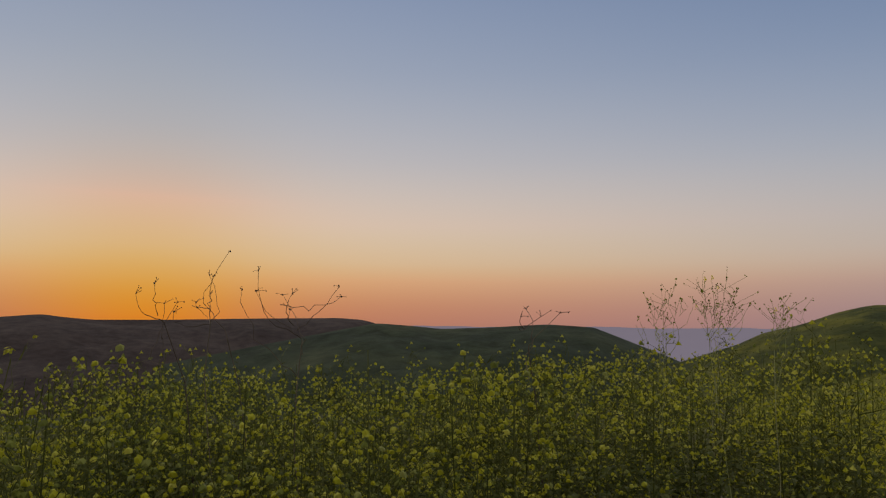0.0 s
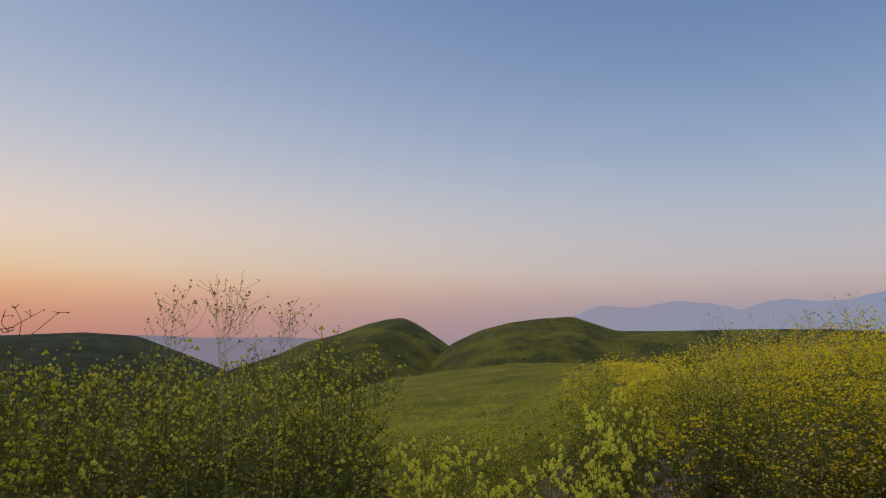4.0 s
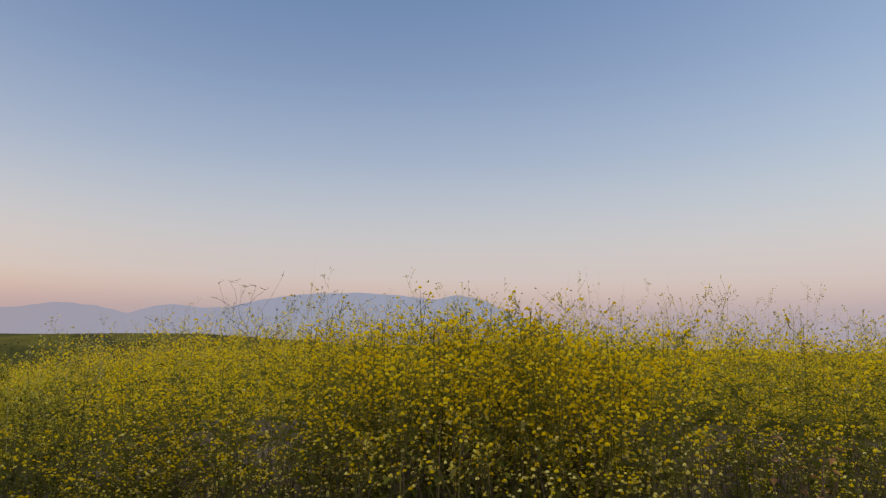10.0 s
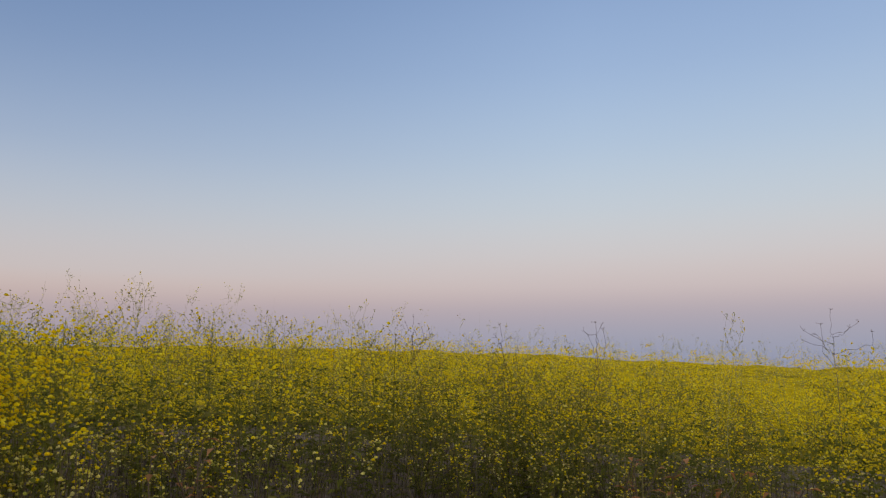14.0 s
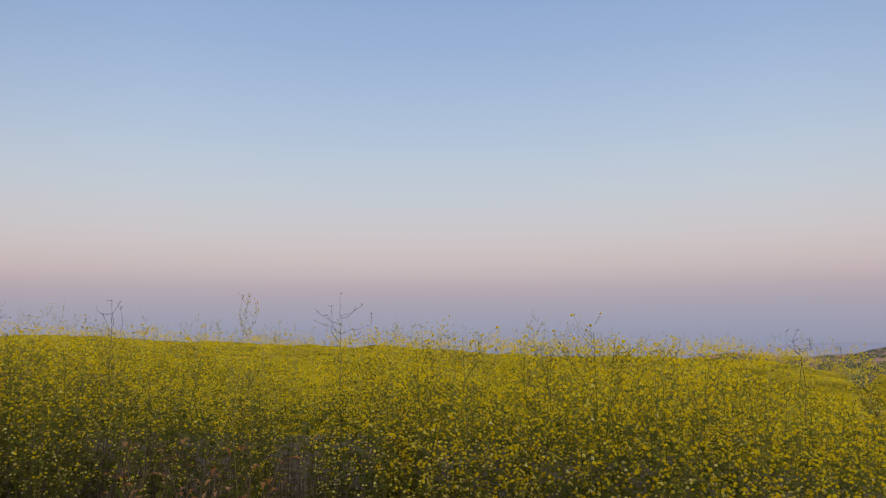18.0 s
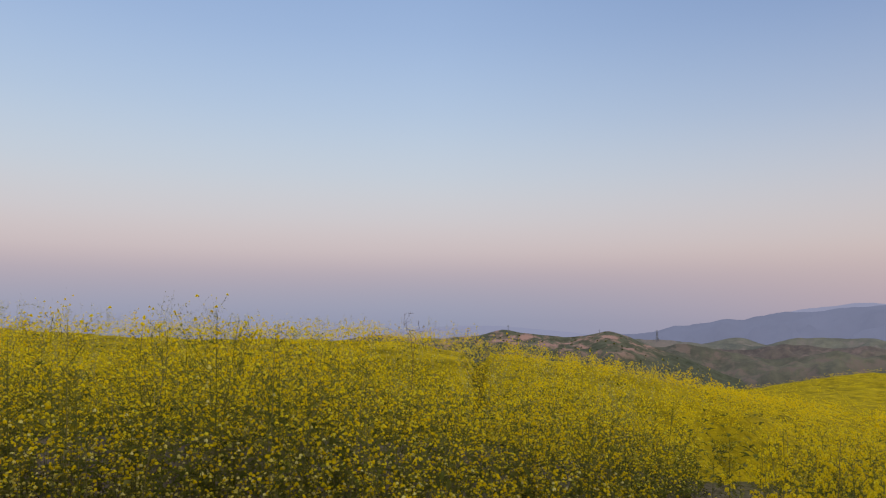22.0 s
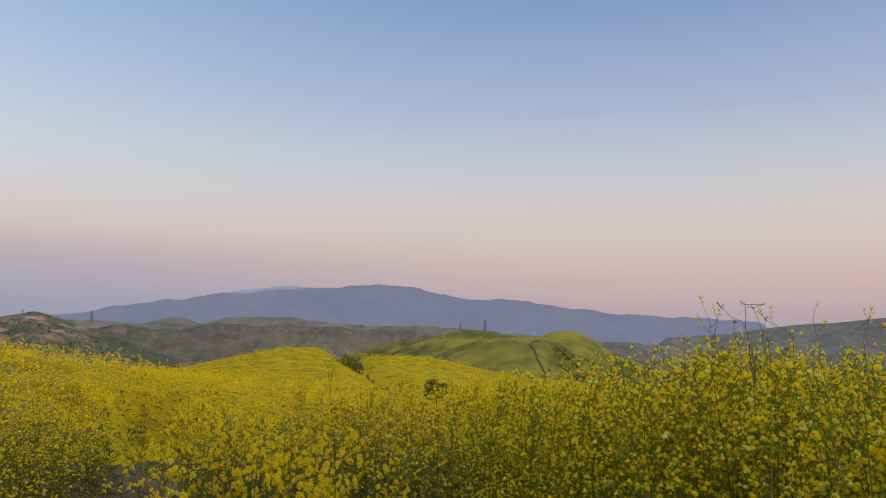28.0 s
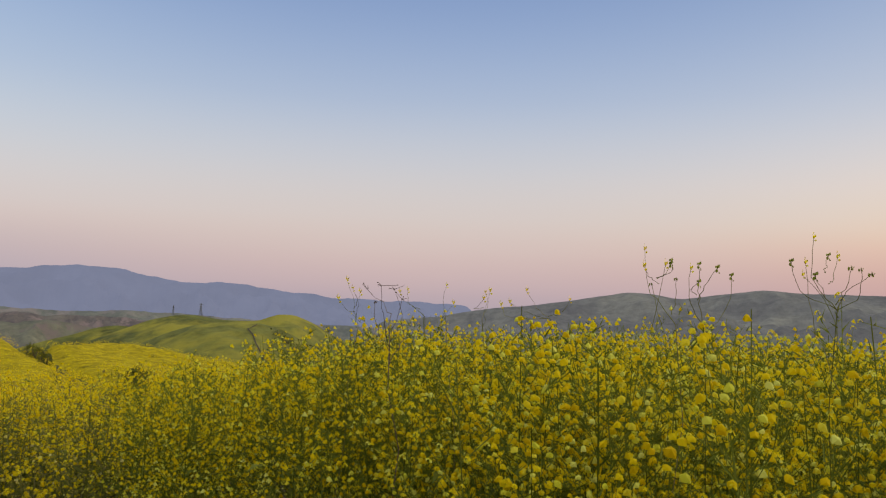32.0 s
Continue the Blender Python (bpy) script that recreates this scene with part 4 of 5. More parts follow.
scatter("golden_mustard", [template(l, 0, RNG, 0.06) for l in GOLDEN] * 2, gx, gy, land(gx, gy) - 0.02, np.clip((gr - 3.5) * 0.22 + grng.uniform(0.72, 0.95, 70), 0.7, 1.0), "golden yellow mustard in full flower", MATS, 96)
sow("mustard_field", temps[2], both(spots(9.0, 23.0, 6.0, 63, 188, 247), spots(9.0, 22.0, 3.0, 64, 44, 188)), 64, "wide field of yellow flowering wild mustard")
sow("meadow_mustard", temps[2], spots(6.4, 22.0, 4.0, 65, 24, 46), 67, "mustard scattered in the meadow, in shaded olive colours", MATS_SHADED)
sow("mustard_tops", [whisker(RNG) for _ in range(16)], both(spots(4.4, 9.0, 16.0, 70, 52, 198), spots(9, 16, 6, 80, 54, 202)), 71, "tall wispy mustard tops above the crop", MATS_TOP, most=0.95)
sow("distant_mustard", temps[3], both(spots(22, 125, 0.8, 66, 186, 244), spots(22, 50, 1.5, 81, 192, 244), spots(22, 45, 1.3, 67, 44, 186)), 68, "far yellow mustard covering the slope")
ex, ey = np.random.RandomState(83).uniform(-1, 1, (2, 5200)) * 30
keep = trail_gap(ex, ey) & (np.hypot(ex, ey) > 8.0)
ex, ey = ex[keep], ey[keep]
sow("trail_mustard", temps[1], (ex, ey), 84, "low trodden mustard growing in the trail", None, np.interp(np.hypot(ex, ey), [8, 16], [0.7, 0.6]))
vx, vy = spots(4.6, 15.0, 4.5, 91, 312, 384)
sow("valley_mustard", [template(l, 2, RNG, f) for f in (0.4, 0.6) for l in VERGE[:4]], (vx, vy), 91, "mustard on the slope into the valley, in shaded olive colours", MATS_SHADED)
ox, oy = spots(3.4, 6.0, 60, 92, 50, 198)
keep = (behind_front(ox, oy) < 0.45) & (~worn_edge(ox, oy) | (np.random.RandomState(93).rand(len(ox)) < 0.22))
sow("mustard_fringe", [template(l, 0, RNG, f) for f in (0.1, 0.25) for l in LOW], (ox[keep], oy[keep]), 92, "shorter mustard plants along the foot of the stand", grow=0.92)
sow("low_mustard", [template(l, 0, RNG, f) for f in (0.3, 0.5) for l in LOW], both(spots(5.2, 8.5, 10, 87, 24, 48), spots(4.0, 8.5, 10, 88, 195, 228)), 88, "low grey green mustard beside the trail, small heads in shaded colour", MATS_SHADED)


def canopy(name, r0, r1, az0, az1, lift, mat, label, n=90, rolling=1.0):
    ob = polar_sheet(name, np.geomspace(r0, r1, n), np.arange(az0, az1, 0.5),
                     lambda x, y, r, a: land(x, y) + lift * np.clip(np.minimum(np.minimum(a - az0, az1 - a) / 1.5, np.minimum((r / r0 - 1) * 3, (1 - r / r1) * 12)), -0.3, 1)
                     - 1.5 * np.exp(-((a - 217.6) / 0.9) ** 2 - ((r - 98) / 14) ** 2)
                     - 0.8 * np.exp(-((a - trail_bearing(r)) * r * 0.01745 / 1.3) ** 2)
                     + rolling * (0.10 * waves(x, y, 2.4, 70, 3) + 0.22 * waves(x, y, 9, 71, 3)), [mat])
    return tagged(ob, label, "field", kind="stuff")


canopy("flower_slope", 9, 135, 185, 247, 0.74, FIELD, "yellow flowering slope falling to a knoll", rolling=0.6)
canopy("flower_crest", 8.5, 62, 46, 186, 0.6, FIELD, "yellow flowering crest of the field", rolling=0.5)
canopy("meadow", 11, 75, 22, 50, 0.6, MEADOW, "smooth yellow green meadow below two hills", rolling=0.25)


def mustard_plant(lay, rng, shapes, petals, label="flowering wild mustard plant with small yellow flowers", green=(STEM, LEAF)):
    """A single plant: its stem and leaves, and each branch with the blossom at its tips."""
    top = new("mustard_plant")
    part("stem", mesh_from("stem", *lay.stem_mesh(), [green[0]]), top)
    tagged(part("foliage", mesh_from("foliage", *blades(lay.leaves), [green[1]]), top), kind="stuff")
    for segs, heads, pods in lay.branches:
        v, f, _ = join([(*ribbons(segs, 0.9), 0), (*spikes(pods, 1.2), 0)])
        branch = part("branch", mesh_from("branch", v, f, [green[0]]), top)
        if heads:
            high = np.mean([p[2] for p, _ in heads])
            v, f, m = join([(*(lambda s: (s[0] * size + p, s[1]))(shapes[rng.randint(len(shapes))]),
                             1 if rng.rand() < petals[3] else 2 if rng.rand() < 0.9 * (0.8 - high) / 0.5 else 0) for p, size in heads])
            part("blossom", mesh_from("blossom", v, f, list(petals[:3]), m), branch)
    return tagged(top, label, "mustard plant", "mustard plants by the trail")


YELLOW, SHADED_HEADS = (PETAL, BUD, PALE, 0.06), (SHADE_PETAL, SHADE_BUD, SHADE_PETAL, 0.4)
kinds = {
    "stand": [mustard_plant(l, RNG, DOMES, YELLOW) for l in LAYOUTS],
    "bank": [mustard_plant(l, RNG, POSIES, (PETAL, LEMON, LEMON, 0.2), green=(LIT_LEAF, LIT_LEAF)) for l in LUSH],
    "verge": [mustard_plant(l, RNG, POSIES, SHADED_HEADS, "green wild mustard plant with yellow flowers, coloured dark as if backlit", (SHADE_LEAF, SHADE_LEAF)) for l in VERGE],
    "old": [mustard_plant(l, RNG, DOMES, (PETAL, SPENT, SPENT, 0.45), "wild mustard plant mostly gone to seed, few yellow flowers") for l in OLD[:5]],
    "golden": [mustard_plant(l, RNG, POSIES, YELLOW, "golden yellow mustard plant with large flower heads") for l in GOLDEN],
    "showy": [mustard_plant(l, RNG, SPIKES, (PETAL, PETAL, PETAL, 0.0), "showy bright yellow mustard plant with long flower spikes") for l in BRIGHT],
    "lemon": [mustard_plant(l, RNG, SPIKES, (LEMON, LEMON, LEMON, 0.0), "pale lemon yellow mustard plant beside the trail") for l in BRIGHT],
}
used = set()


def plant(kind, i, x, y, wide, tall):
    m = kinds[kind][i % len(kinds[kind])]
    c = copy_thing(m, Matrix()) if m in used else m
    used.add(m)
    c.matrix_basis = Matrix.Translation((x, y, float(land(x, y)) - 0.02)) @ Matrix.Rotation(i * 2.4, 4, "Z") @ Matrix.Diagonal((wide, wide, tall, 1))


for i in range(NEAR):
    az = math.degrees(math.atan2(nx[i], ny[i])) % 360
    if az > 300 or az < 58:
        kind = "verge"
    elif az > 226:
        kind = "bank"
    elif 62 < az < 112 and i % 3:
        kind = "golden"
    else:
        kind = "old" if worn_edge(nx[i], ny[i]) and i % 6 else "stand"
    plant(kind, i, nx[i], ny[i], nh[i] ** 0.5, nh[i])

srng = np.random.RandomState(90)
for i, (a, r) in enumerate(zip(202.5 + 18 * srng.uniform(0, 1, 52) ** 1.2, srng.uniform(3.3, 5.6, 52))):
    s = srng.uniform(0.85, 1.25) * np.interp(a, [202, 206, 215, 221], [0.75, 1.05, 1.0, 0.75])
    plant("showy", i, r * math.sin(radians(a)), r * math.cos(radians(a)), s ** 0.5, s)
for i, (a, r) in enumerate(zip(srng.uniform(30, 48.5, 36), srng.uniform(3.4, 5.3, 36))):
    s = srng.uniform(0.85, 1.25)
    plant("lemon", i, r * math.sin(radians(a)), r * math.cos(radians(a)), s ** 0.5, s)


# ---- tall single stalks that stand above the crop ----
def at(bearing, elevation, dist):
    """The place that shows at a bearing and elevation from the middle of the trail."""
    v = aim(bearing, 0) * dist
    return np.array((v.x, v.y, 1.5 + dist * math.tan(radians(elevation))))


def wand(p0, p1, r0, r1, rng, bend=0.12, n=6, rise=0.0, crook=0.016):
    """Points and radii of a curved, slightly crooked rod."""
    p0, p1 = np.array(p0), np.array(p1)
    ln = np.linalg.norm(p1 - p0)
    side = rng.normal(size=3) * np.array((1, 1, 0.3)) * bend * ln - np.array((0, 0, rise * ln))
    t = np.linspace(0, 1, n)
    pts = p0 + (p1 - p0) * t[:, None] + side * (np.sin(np.pi * t) * t ** 0.5)[:, None] + rng.normal(size=(n, 3)) * ln * crook * np.sin(np.pi * t)[:, None]
    return pts, r0 + (r1 - r0) * t


STALK_RNG = np.random.RandomState(8)
SEED_HEADS = [mesh_from("seed_head", *raceme(STALK_RNG, 4, 5, 0.75, 0.7), [DRY]) for _ in range(3)]
BUD_HEADS = [mesh_from("bud_head", *raceme(STALK_RNG, 6, 5, 0.62, 0.95), [m]) for m in (BUD, BUD, PETAL)]


def stalk(kind, dist, base, fork, tips):
    """One tall stalk: stem to a fork, a crooked branch to every tip, a head on each."""
    rng = STALK_RNG
    if 55 < base[0] < 175:
        dist += 0.9  # rooted inside the stand
    low, mid = at(*base, dist), at(*fork, dist)
    foot = np.array((low[0], low[1], float(land(low[0], low[1])) - 0.02))
    dry, wispy, flowering = kind == "dry", kind == "wisp", kind == "bud" and 235 < base[0] < 258
    twigs, specks = [], []
    bark = DRY if dry else TOP_STEM if wispy or dist > 3.2 else STEM
    top = new("dry_mustard_stalk" if dry else "tall_mustard_stalk")
    top.location = Vector(foot)
    ends = [at(*q, dist + rng.uniform(-0.12, 0.12)) for q in tips]
    trunk = wand(foot - foot, mid - foot, *((0.0024, 0.0016) if dry else (0.0011, 0.0007) if wispy else (0.0017, 0.0010)), rng, 0.05, 8)
    part("stem", mesh_from("stem", *rod(*trunk, 5), [bark]), top)
    for k, e in enumerate(ends):
        u = rng.uniform(-0.5, 0.65) if k else 0.0
        start = mid - foot + ((np.array(ends[0]) - mid) * u if u > 0 else (mid - foot) * u * 0.35)
        low_tip = (e[2] - foot[2]) < start[2] + 0.02
        if low_tip:
            start = mid - foot
        b = part("branch", mesh_from("branch", *rod(*wand(start, e - foot, *((0.0015, 0.0008) if dry else (0.0006, 0.0004) if wispy else (0.0009, 0.0005)), rng, 0.2 if dry else 0.12, 9, 0.16, 0.035 if dry else 0.02), 4), [bark]), top)
        heads = [(e - foot, 1.0)]
        for _ in range(9 if wispy else 5 if not dry and dist > 3.2 else 0):
            p = start + (e - foot - start) * rng.uniform(0.1, 0.95)
            d = np.array((*rng.normal(size=2) * 0.5, rng.uniform(0.3, 1.0))) * rng.uniform(0.02, 0.065)
            twigs.append((p, p + d, 0.0006, 0.0004))
            v, f = raceme(rng, 2, 4, 0.0028 if wispy else 0.0042, 0.006)
            specks.append((v + p + d, f, 0 if wispy or rng.rand() < 0.5 else 1))
        for _ in range(3 if dry else 0):  # the tip forks into short crooked twigs
            d = np.array((*rng.normal(size=2) * 0.7, rng.uniform(-0.1, 1.0))) * rng.uniform(0.012, 0.028)
            p = e - foot
            twigs.append((p, p + d, 0.0010, 0.0007))
            v, f = raceme(rng, 2, 4, 0.0024, 0.003)
            specks.append((v + p + d, f, 2))
        for p, size in heads:
            head = tagged(part("seed_head" if dry else "bud_head", (SEED_HEADS if dry else BUD_HEADS)[2 if flowering else rng.randint(3)], b), kind="stuff")
            s = size * (rng.uniform(0.0022, 0.0034) if dry else rng.uniform(0.0026, 0.004) if wispy else rng.uniform(0.0042, 0.0060) if flowering else rng.uniform(0.0036, 0.0052))
            head.matrix_basis = Matrix.Translation(Vector(p)) @ Matrix.Diagonal((s, s, s * (1.3 if dry else 1.5), 1))
    if twigs:
        tagged(part("fine_twig", mesh_from("fine_twig", *tubes(twigs), [bark]), top), kind="stuff")
        v, f, m = join(specks)
        tagged(part("tiny_bud", mesh_from("tiny_bud", v, f, [BUD, PETAL, DRY], m), top), kind="stuff")
    tagged(top, "dry dark mustard stalk with crooked bare branches" if dry else "tall thin mustard stalk with small bud clusters",
           "mustard stalk", "tall mustard stalks")


stalk("dry", 2.8, (351.76, -6.93), (351.01, -0.76), [(347.97, 3.93), (346.80, 2.65), (347.83, 2.55), (349.57, 2.30), (350.34, 2.39), (350.10, 1.28), (353.47, 2.91), (353.65, 2.24)])
stalk("dry", 2.9, (346.08, -4.61), (345.86, -0.79), [(345.71, 5.26)])
stalk("dry", 2.7, (342.21, -5.21), (341.95, 0.35), [(340.23, 2.20), (341.31, 2.90), (341.90, 1.59), (342.71, 1.68)])
stalk("dry", 2.8, (345.48, -4.57), (344.81, 0.18), [(344.49, 3.57), (344.93, 3.46), (343.76, 1.70), (342.52, 1.03), (343.88, 1.32), (344.72, 2.30)])
stalk("wisp", 2.4, (15.45, -4.94), (15.63, -2.00), [(15.07, 1.73), (15.82, 2.79), (16.02, 2.11), (16.76, 3.08), (17.06, 2.18), (17.87, 1.99), (14.32, 0.90)])
stalk("wisp", 2.4, (18.60, -4.82), (18.75, -1.21), [(18.51, 3.29), (18.96, 3.39), (19.36, 2.76), (19.97, 3.49), (20.49, 2.74), (18.31, 2.66), (21.20, 1.79), (20.26, 1.90), (20.69, 1.54), (18.00, 1.54)])
stalk("wisp", 2.4, (22.60, -4.64), (22.57, -1.14), [(23.03, 2.14), (22.67, 1.28), (23.48, 1.35), (24.51, 1.42), (23.30, 0.82)])
stalk("dry", 2.6, (6.90, -4.50), (6.92, -1.41), [(6.74, 1.45), (6.42, 0.94), (7.83, 0.94), (9.16, 1.22)])
stalk("dry", 4.0, (67.51, -4.49), (67.37, 0.18), [(64.43, 4.70), (65.25, 4.81), (66.33, 4.50), (67.00, 4.61), (67.67, 4.33), (68.85, 5.36), (64.38, 3.62), (64.83, 2.60), (68.54, 2.89), (69.78, 3.54)])
stalk("bud", 3.9, (99.99, -3.45), (100.22, 1.59), [(100.29, 5.42), (99.56, 4.89), (99.21, 4.16), (100.83, 4.67), (101.28, 4.12), (99.84, 3.78), (100.54, 3.77), (98.86, 3.61)])
stalk("bud", 4.0, (82.21, -2.20), (82.15, 1.45), [(81.97, 4.90), (82.53, 4.65), (81.64, 3.91), (83.06, 3.91), (83.86, 4.04), (84.59, 4.45)])
stalk("bud", 3.9, (89.74, -2.00), (89.62, 1.13), [(89.96, 4.61), (88.93, 4.30), (90.81, 3.89), (87.40, 4.79), (88.16, 4.11)])
stalk("bud", 4.3, (115.88, -2.98), (115.85, 0.85), [(115.92, 3.81), (114.68, 3.31), (115.42, 3.40), (116.54, 3.12), (117.58, 2.10), (114.48, 2.27), (114.06, 2.68)])
stalk("dry", 4.3, (119.21, -2.54), (119.30, 0.60), [(119.43, 2.60), (118.81, 2.23), (119.84, 2.12), (120.85, 1.19), (120.36, 1.10)])
stalk("dry", 4.0, (125.87, -2.39), (125.85, 0.44), [(125.76, 2.07), (125.47, 1.15), (126.33, 1.04)])
stalk("dry", 4.2, (132.65, -2.64), (132.73, 0.34), [(132.73, 2.19), (131.85, 1.57), (133.26, 1.65), (132.21, 1.18), (133.12, 1.96)])
stalk("bud", 3.6, (141.60, -2.96), (141.78, -0.17), [(141.43, 2.66), (141.90, 2.72), (142.44, 2.12), (141.25, 1.24), (142.50, 1.59)])
stalk("dry", 4.4, (148.29, -4.42), (148.19, -0.08), [(148.20, 2.89), (146.50, 1.52), (147.27, 1.24), (149.78, 2.05), (150.43, 1.40), (149.20, 1.68), (146.33, 0.89), (147.52, 1.92)])
stalk("bud", 9.0, (162.72, -2.81), (162.74, -0.88), [(162.75, 1.62), (162.31, 0.41), (163.40, 0.53), (165.14, 1.17)])
stalk("dry", 5.1, (180.19, -4.25), (180.26, -1.70), [(180.19, 0.08), (179.77, -0.71), (180.80, -0.64)])
stalk("bud", 6.0, (162.69, -3.50), (162.65, -0.88), [(162.48, 1.54), (162.94, 1.01), (162.02, 0.62), (163.36, 0.63)])
stalk("bud", 6.0, (165.77, -3.59), (165.68, -0.90), [(165.60, 1.27), (165.96, 1.04), (165.09, 0.57), (166.52, 0.35)])
stalk("dry", 6.0, (180.45, -5.47), (180.60, -1.77), [(179.75, -0.02), (181.13, -0.94)])
stalk("bud", 2.0, (261.99, -6.00), (261.50, -1.98), [(259.77, 2.80), (259.54, 1.67), (260.65, 1.76), (261.16, 2.06), (261.37, 1.92), (261.55, 0.95), (260.17, 0.60)])
stalk("bud", 2.0, (262.93, -6.97), (263.15, -2.09), [(262.26, 1.54), (262.76, 1.83), (263.74, 1.63), (264.86, 1.19), (262.63, 0.72)])
stalk("bud", 2.0, (270.93, -7.66), (270.60, -0.79), [(269.28, 3.51), (267.95, 2.07), (268.97, 2.01), (269.60, 1.30), (270.33, 2.49), (270.89, 2.39), (271.29, 1.76), (271.70, 1.66), (272.33, 1.40), (269.03, 1.29)])
stalk("bud", 2.6, (241.06, -5.85), (241.04, -2.80), [(240.20, 0.38), (240.61, -0.19), (241.11, -0.41), (239.67, -0.91)])
stalk("dry", 2.6, (243.67, -5.82), (243.20, -2.95), [(241.57, -0.17), (242.53, 0.09), (243.43, -0.12), (243.99, -0.81), (242.14, -1.04)])
stalk("bud", 2.6, (246.38, -5.76), (245.58, -1.93), [(244.37, -0.18), (243.82, -0.34)])
stalk("bud", 2.6, (247.16, -5.74), (247.03, -2.09), [(247.05, 0.20), (247.55, -1.03)])
stalk("bud", 2.6, (249.48, -5.68), (249.52, -2.03), [(249.75, -0.20), (250.06, -0.11), (249.57, -0.67)])
stalk("bud", 2.6, (254.67, -5.89), (254.19, -1.90), [(252.58, -0.01), (255.43, -0.60), (251.40, -0.86), (250.86, -1.06)])
stalk("bud", 3.9, (71.56, -2.41), (71.49, 1.28), [(71.68, 4.61), (71.86, 4.12), (70.82, 3.55), (72.61, 4.13), (73.11, 4.22)])
stalk("bud", 3.9, (76.92, -2.32), (76.98, 1.16), [(76.87, 3.98), (76.46, 3.44), (77.50, 3.66), (78.33, 3.46)])
stalk("bud", 3.9, (92.47, -2.30), (92.63, 0.97), [(92.65, 3.99), (93.00, 3.49), (92.08, 3.10), (93.71, 3.29)])
stalk("bud", 3.9, (96.30, -2.16), (96.59, 1.01), [(96.37, 4.22), (96.95, 4.28), (97.54, 3.93), (96.00, 3.65)])
stalk("bud", 4.0, (109.03, -2.20), (108.96, 0.59), [(108.82, 2.94), (108.18, 2.52), (109.53, 2.21), (109.93, 2.63), (106.90, 2.38)])
stalk("bud", 4.0, (105.45, -2.22), (105.20, 0.55), [(105.20, 2.83), (104.51, 2.14), (105.90, 2.16), (106.48, 2.73), (103.69, 2.92)])


# ---- the withered edge of the stand ----
def withered_dock(bearing, dist, seed):
    """A rust-coloured dead dock: several stems with curled leaves."""
    rng = np.random.RandomState(seed)
    x, y = dist * math.sin(radians(bearing)), dist * math.cos(radians(bearing))
    top = new("withered_dock")
    top.location = (x, y, float(land(x, y)) - 0.02)
    for i in range(6):
        q = rng.uniform(0, 6.28)
        tip = np.array((math.cos(q) * 0.12, math.sin(q) * 0.12, rng.uniform(0.35, 0.6)))
        pts, rad = wand((0, 0, 0), tip, 0.004, 0.002, rng)
        stem = part("stem", mesh_from("stem", *rod(pts, rad, 5), [DRY]), top)
        for k in range(5):
            p = pts[1 + k]
            d = rng.normal(size=3)
            d[2] = abs(d[2]) * 0.4
            part("leaf", mesh_from("leaf", *blades([(p, d, rng.uniform(0.045, 0.09), rng.uniform(0.018, 0.034))]), [RUST]), stem)
    tagged(top, "withered rust brown dock plant among mustard stems", "dock plant", "withered docks")


for b, d in ((134.6, 4.0), (136.2, 3.9), (140.5, 3.8), (143.0, 3.6), (104.0, 3.5)):
    withered_dock(b, d, int(b * 10))


def dry_edge():
    """Bare grey-brown stems and grass along the foot of the stand."""
    rng = np.random.RandomState(21)
    segs = []
    for _ in range(5200):
        a = rng.uniform(50, 200)
        r = np.interp(a, FRONT_AZ, FRONT) + rng.uniform(-0.35, 1.3)
        x, y = r * math.sin(radians(a)), r * math.cos(radians(a))
        z = float(land(x, y)) - 0.01
        d = rng.normal(size=2) * 0.08
        segs.append(((x, y, z), (x + d[0], y + d[1], z + rng.uniform(0.12, 0.55)), 0.0022, 0.0008))
    v, f = ribbons(segs, 1.0)
    ob = new("dry_grass", mesh_from("dry_grass", v, f, [DRY_GRASS]))
    tagged(ob, "bare grey brown stems and dry grass at the field edge", "grass", kind="stuff")


DRY_GRASS = plant_material("dry_grass", [(0.0, (0.05, 0.042, 0.026)), (0.4, (0.08, 0.068, 0.042)), (0.8, (0.14, 0.115, 0.075)), (1.0, (0.08, 0.085, 0.03))], 0.1)
dry_edge()


# ---- far details: the trail on the hill, shrubs, power lines ----
def footpath():
    bearing = [233.0, 232.3, 232.9, 233.5, 232.7, 231.9, 231.0]
    reach = [297, 288, 270, 252, 238, 226, 212]
    t = np.linspace(0, 6, 60)
    az, r = np.interp(t, range(7), bearing) + 0.06 * np.sin(t * 5), np.interp(t, range(7), reach)
    rows = []
    for half in (-0.055, 0.055):
        a = np.radians(az + half)
        x, y = r * np.sin(a), r * np.cos(a)
        rows.append(np.stack([x, y, trail_hill(x, y, r, az + half) + 0.35], -1))
    v = np.stack(rows, 1).reshape(-1, 3)
    ob = new("footpath", mesh_from("footpath", v, grid_faces(60, 2), [PATH_SOIL], None, True))
    tagged(ob, "narrow dark trodden path climbing the hill", "path", kind="structure")


footpath()


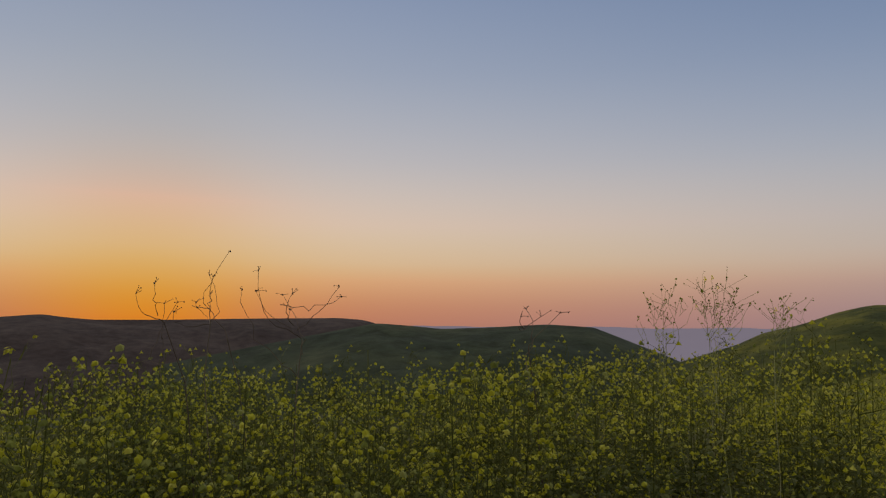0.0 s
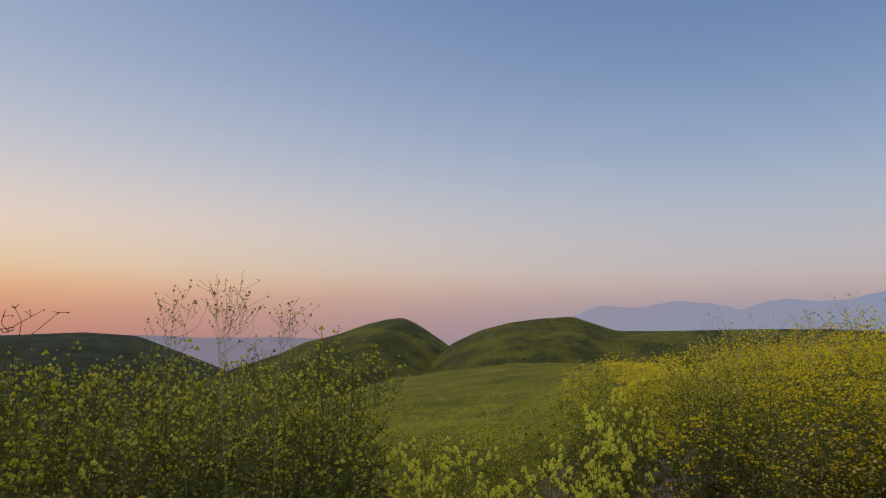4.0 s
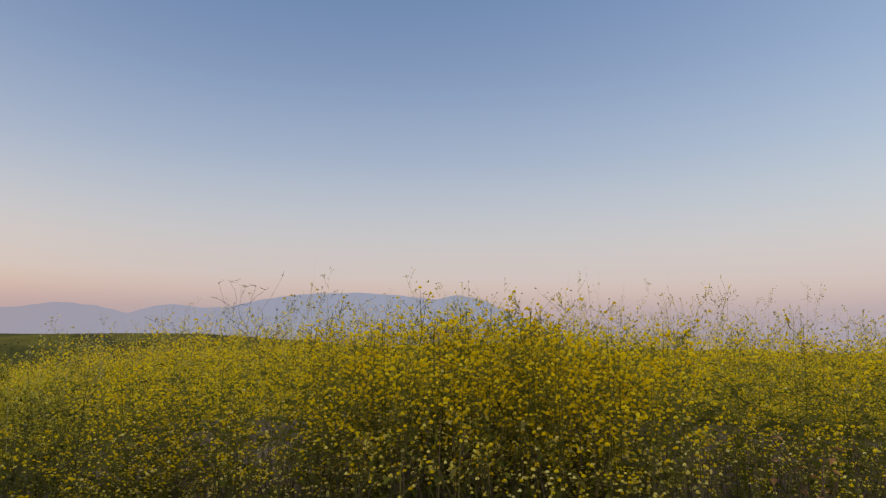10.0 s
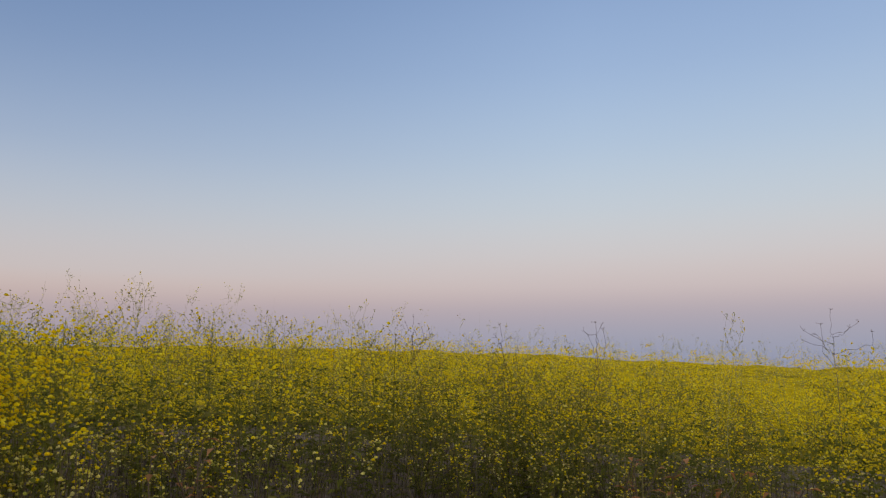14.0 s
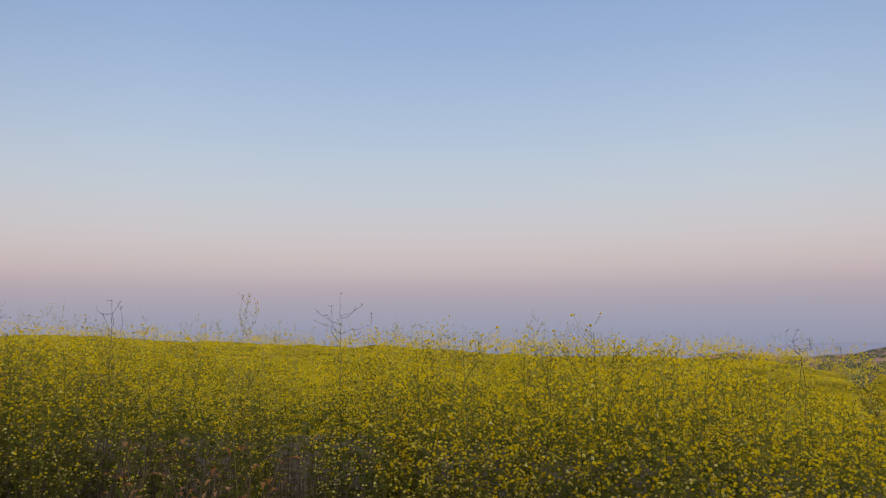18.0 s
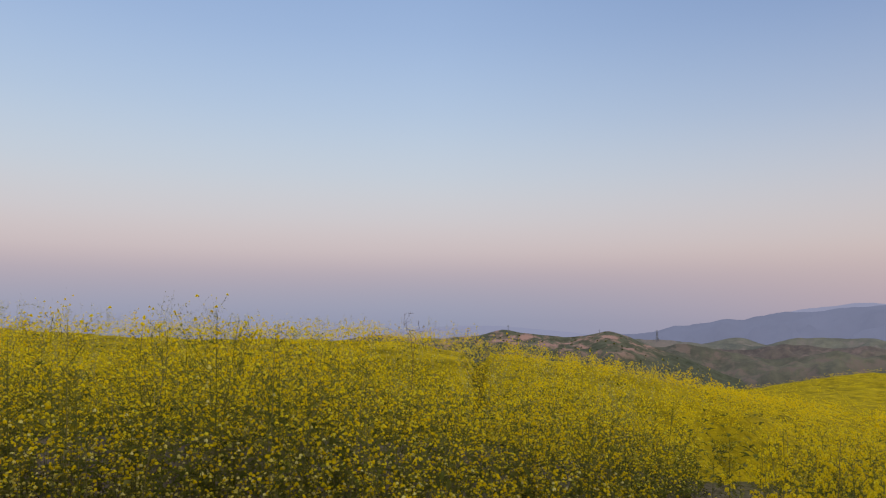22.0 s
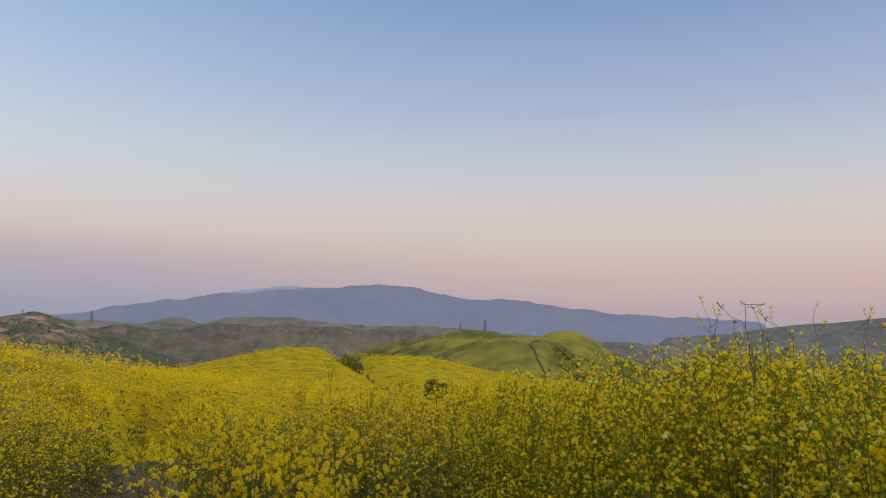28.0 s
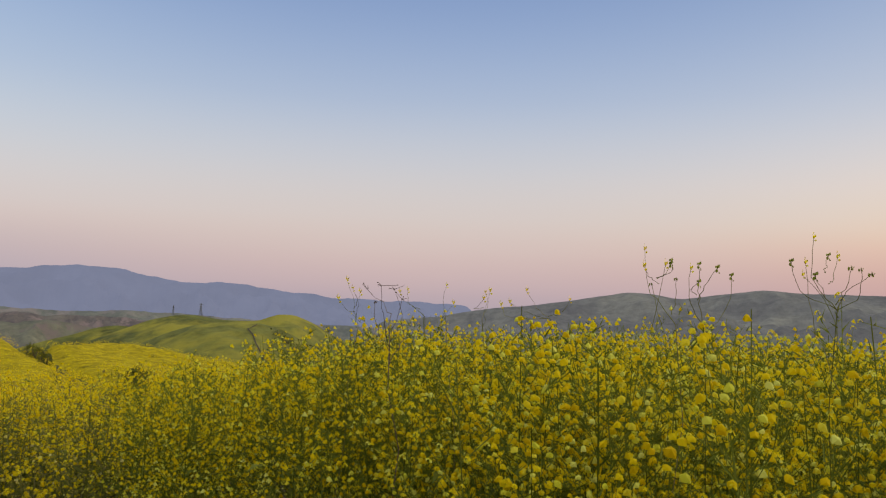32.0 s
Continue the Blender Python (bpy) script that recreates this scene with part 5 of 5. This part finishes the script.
def shrub(bearing, dist, wide, tall, seed, base=None):
    """A dark bush: short limbs and a crown of many small leaves."""
    rng = np.random.RandomState(seed)
    x, y = dist * math.sin(radians(bearing)), dist * math.cos(radians(bearing))
    top = new("shrub")
    top.location = (x, y, float(land(x, y)) - 0.05 if base is None else base)
    for i in range(5):
        q = i * 1.26
        part("limb", mesh_from("limb", *rod(*wand((0, 0, 0), (math.cos(q) * wide * 0.3, math.sin(q) * wide * 0.3, tall * 0.7), 0.05 * tall, 0.015 * tall, rng), 5), [DRY]), top)
    items = []
    for i in range(900):
        u = rng.normal(size=3)
        u /= np.linalg.norm(u)
        c = u * rng.uniform(0.55, 1.0) * np.array((wide / 2, wide / 2, tall * 0.45)) * (1 + 0.25 * math.sin(5 * u[0] + seed) * math.cos(4 * u[1]))
        items.append((c + np.array((0, 0, tall * 0.52)), u + rng.normal(size=3) * 0.6, tall * 0.09, tall * 0.045))
    tagged(part("crown", mesh_from("crown", *blades(items), [LEAF]), top), kind="stuff")
    tagged(top, "dark green bush; in the field, added to darken the trail's groove", "shrub", "bushes in the field")


# Bushes added to darken both ends of the trail's shaded groove.
shrub(217.8, 82, 1.6, 1.6, 1)
shrub(218.2, 77, 1.5, 1.6, 2)
shrub(218.7, 72, 1.3, 1.5, 3)
shrub(224.5, 38, 0.8, 1.5, 4)
shrub(225.2, 36, 0.9, 1.3, 5)


def hill_scrub(name, surface, az0, az1, r0, r1, n, seed, big=1.0):
    """Low brush over a hillside: many small ragged clumps of leaves."""
    rng = np.random.RandomState(seed)
    az, r = rng.uniform(az0, az1, n), np.sqrt(rng.uniform(r0 * r0, r1 * r1, n))
    x, y = r * np.sin(np.radians(az)), r * np.cos(np.radians(az))
    keep = waves(x, y, 22, seed, 3) + rng.normal(0, 0.4, n) > 0.1
    x, y, r, az = x[keep], y[keep], r[keep], az[keep]
    z = surface(x, y, r, az)
    vs, fs, k = [], [], 0
    for i in range(len(x)):
        s = rng.uniform(0.07, 0.15) * big
        dv, df = dabs(rng, s, 6)
        dv[:, 2] = dv[:, 2] * 0.7 + s * 0.4
        vs.append(dv + (x[i], y[i], z[i]))
        fs.append(df + k)
        k += len(dv)
    ob = new(name, mesh_from(name, np.concatenate(vs), np.concatenate(fs), [BRUSH]))
    tagged(ob, "low dark brush growing over the hillside", "brush", kind="stuff")


BRUSH = plant_material("hill_brush", [(0.0, (0.05, 0.065, 0.016)), (0.5, (0.08, 0.092, 0.02)), (1.0, (0.13, 0.13, 0.026))], 0.1)
hill_scrub("hill_brush", peak_hill, 16, 38, 95, 160, 2600, 51)
hill_scrub("valley_trees", fields, 238, 296, 560, 950, 1800, 55, 9.0)
hill_scrub("hill_bushes", trail_hill, 233.8, 240, 235, 300, 600, 57, 3.5)
hill_scrub("far_brush", brown_hill, 170, 204, 470, 700, 900, 54, 9.0)
hill_scrub("crest_brush", round_hill, 31, 66, 85, 140, 3400, 52)


def pylon(bearing, dist, base, tall):
    """A lattice power-line tower with three pairs of arms."""
    top = new("power_pylon")
    top.location = (dist * math.sin(radians(bearing)), dist * math.cos(radians(bearing)), base)
    top.rotation_euler = (0, 0, radians(-bearing + 25))
    w = tall * 0.11
    k = tall * 0.012

    def half(z):
        return w * max(0.12, 1 - z / tall * 1.05)

    corners = [(1, 1), (1, -1), (-1, -1), (-1, 1)]
    for sx, sy in corners:
        part("leg", mesh_from("leg", *rod([(sx * half(z), sy * half(z), z) for z in np.linspace(0, tall, 5)], [k] * 5), [STEEL]), top)
    zs = np.linspace(0, tall * 0.9, 7)
    for z0, z1 in zip(zs, zs[1:]):
        for (ax, ay), (bx, by) in zip(corners, corners[1:] + corners[:1]):
            part("brace", mesh_from("brace", *rod([(ax * half(z0), ay * half(z0), z0), (bx * half(z1), by * half(z1), z1)], [k * 0.6] * 2), [STEEL]), top)
    for z in (0.66, 0.80, 0.93):
        part("crossarm", mesh_from("crossarm", *rod([(-tall * 0.12, 0, z * tall), (0, 0, z * tall + k * 2), (tall * 0.12, 0, z * tall)], [k * 0.5, k * 1.4, k * 0.5]), [STEEL]), top)
    tagged(top, "grey steel lattice power pylon on the far ridge", "pylon", "power pylons")


def crest(surface, bearing, dist):
    x, y = dist * math.sin(radians(bearing)), dist * math.cos(radians(bearing))
    return float(surface(np.array([x]), np.array([y]), np.array([dist]), np.array([bearing]))[0])


for i, (b, d, w, t) in enumerate(((234.7, 288, 6, 2.6), (235.3, 282, 7, 3.0), (236.0, 276, 7, 2.8), (235.2, 268, 5, 2.2), (236.6, 268, 6, 2.4), (235.9, 262, 5, 2.0))):
    shrub(b, d, w, t, 60 + i, crest(trail_hill, b, d) - 0.2)

for b, t in ((226.84, 19), (228.79, 28), (199.3, 20)):
    pylon(b, 1248.0, crest(back_hill, b, 1248.0) - 1.0, t)


def mast(bearing, tall):
    top = new("utility_pole")
    top.location = (698 * math.sin(radians(bearing)), 698 * math.cos(radians(bearing)), crest(brown_hill, bearing, 698.0) - 0.4)
    part("pole", mesh_from("pole", *rod([(0, 0, 0), (0, 0, tall)], [0.25, 0.18], 6), [STEEL]), top)
    for z in (0.8, 0.93):
        part("crossarm", mesh_from("crossarm", *rod([(-0.9, 0, z * tall), (0.9, 0, z * tall)], [0.12, 0.12]), [STEEL]), top)
    tagged(top, "thin grey utility pole on the brown hilltop", "pole", "utility poles")


for b, t in ((184.7, 7), (187.9, 6), (195.0, 4)):
    mast(b, t)
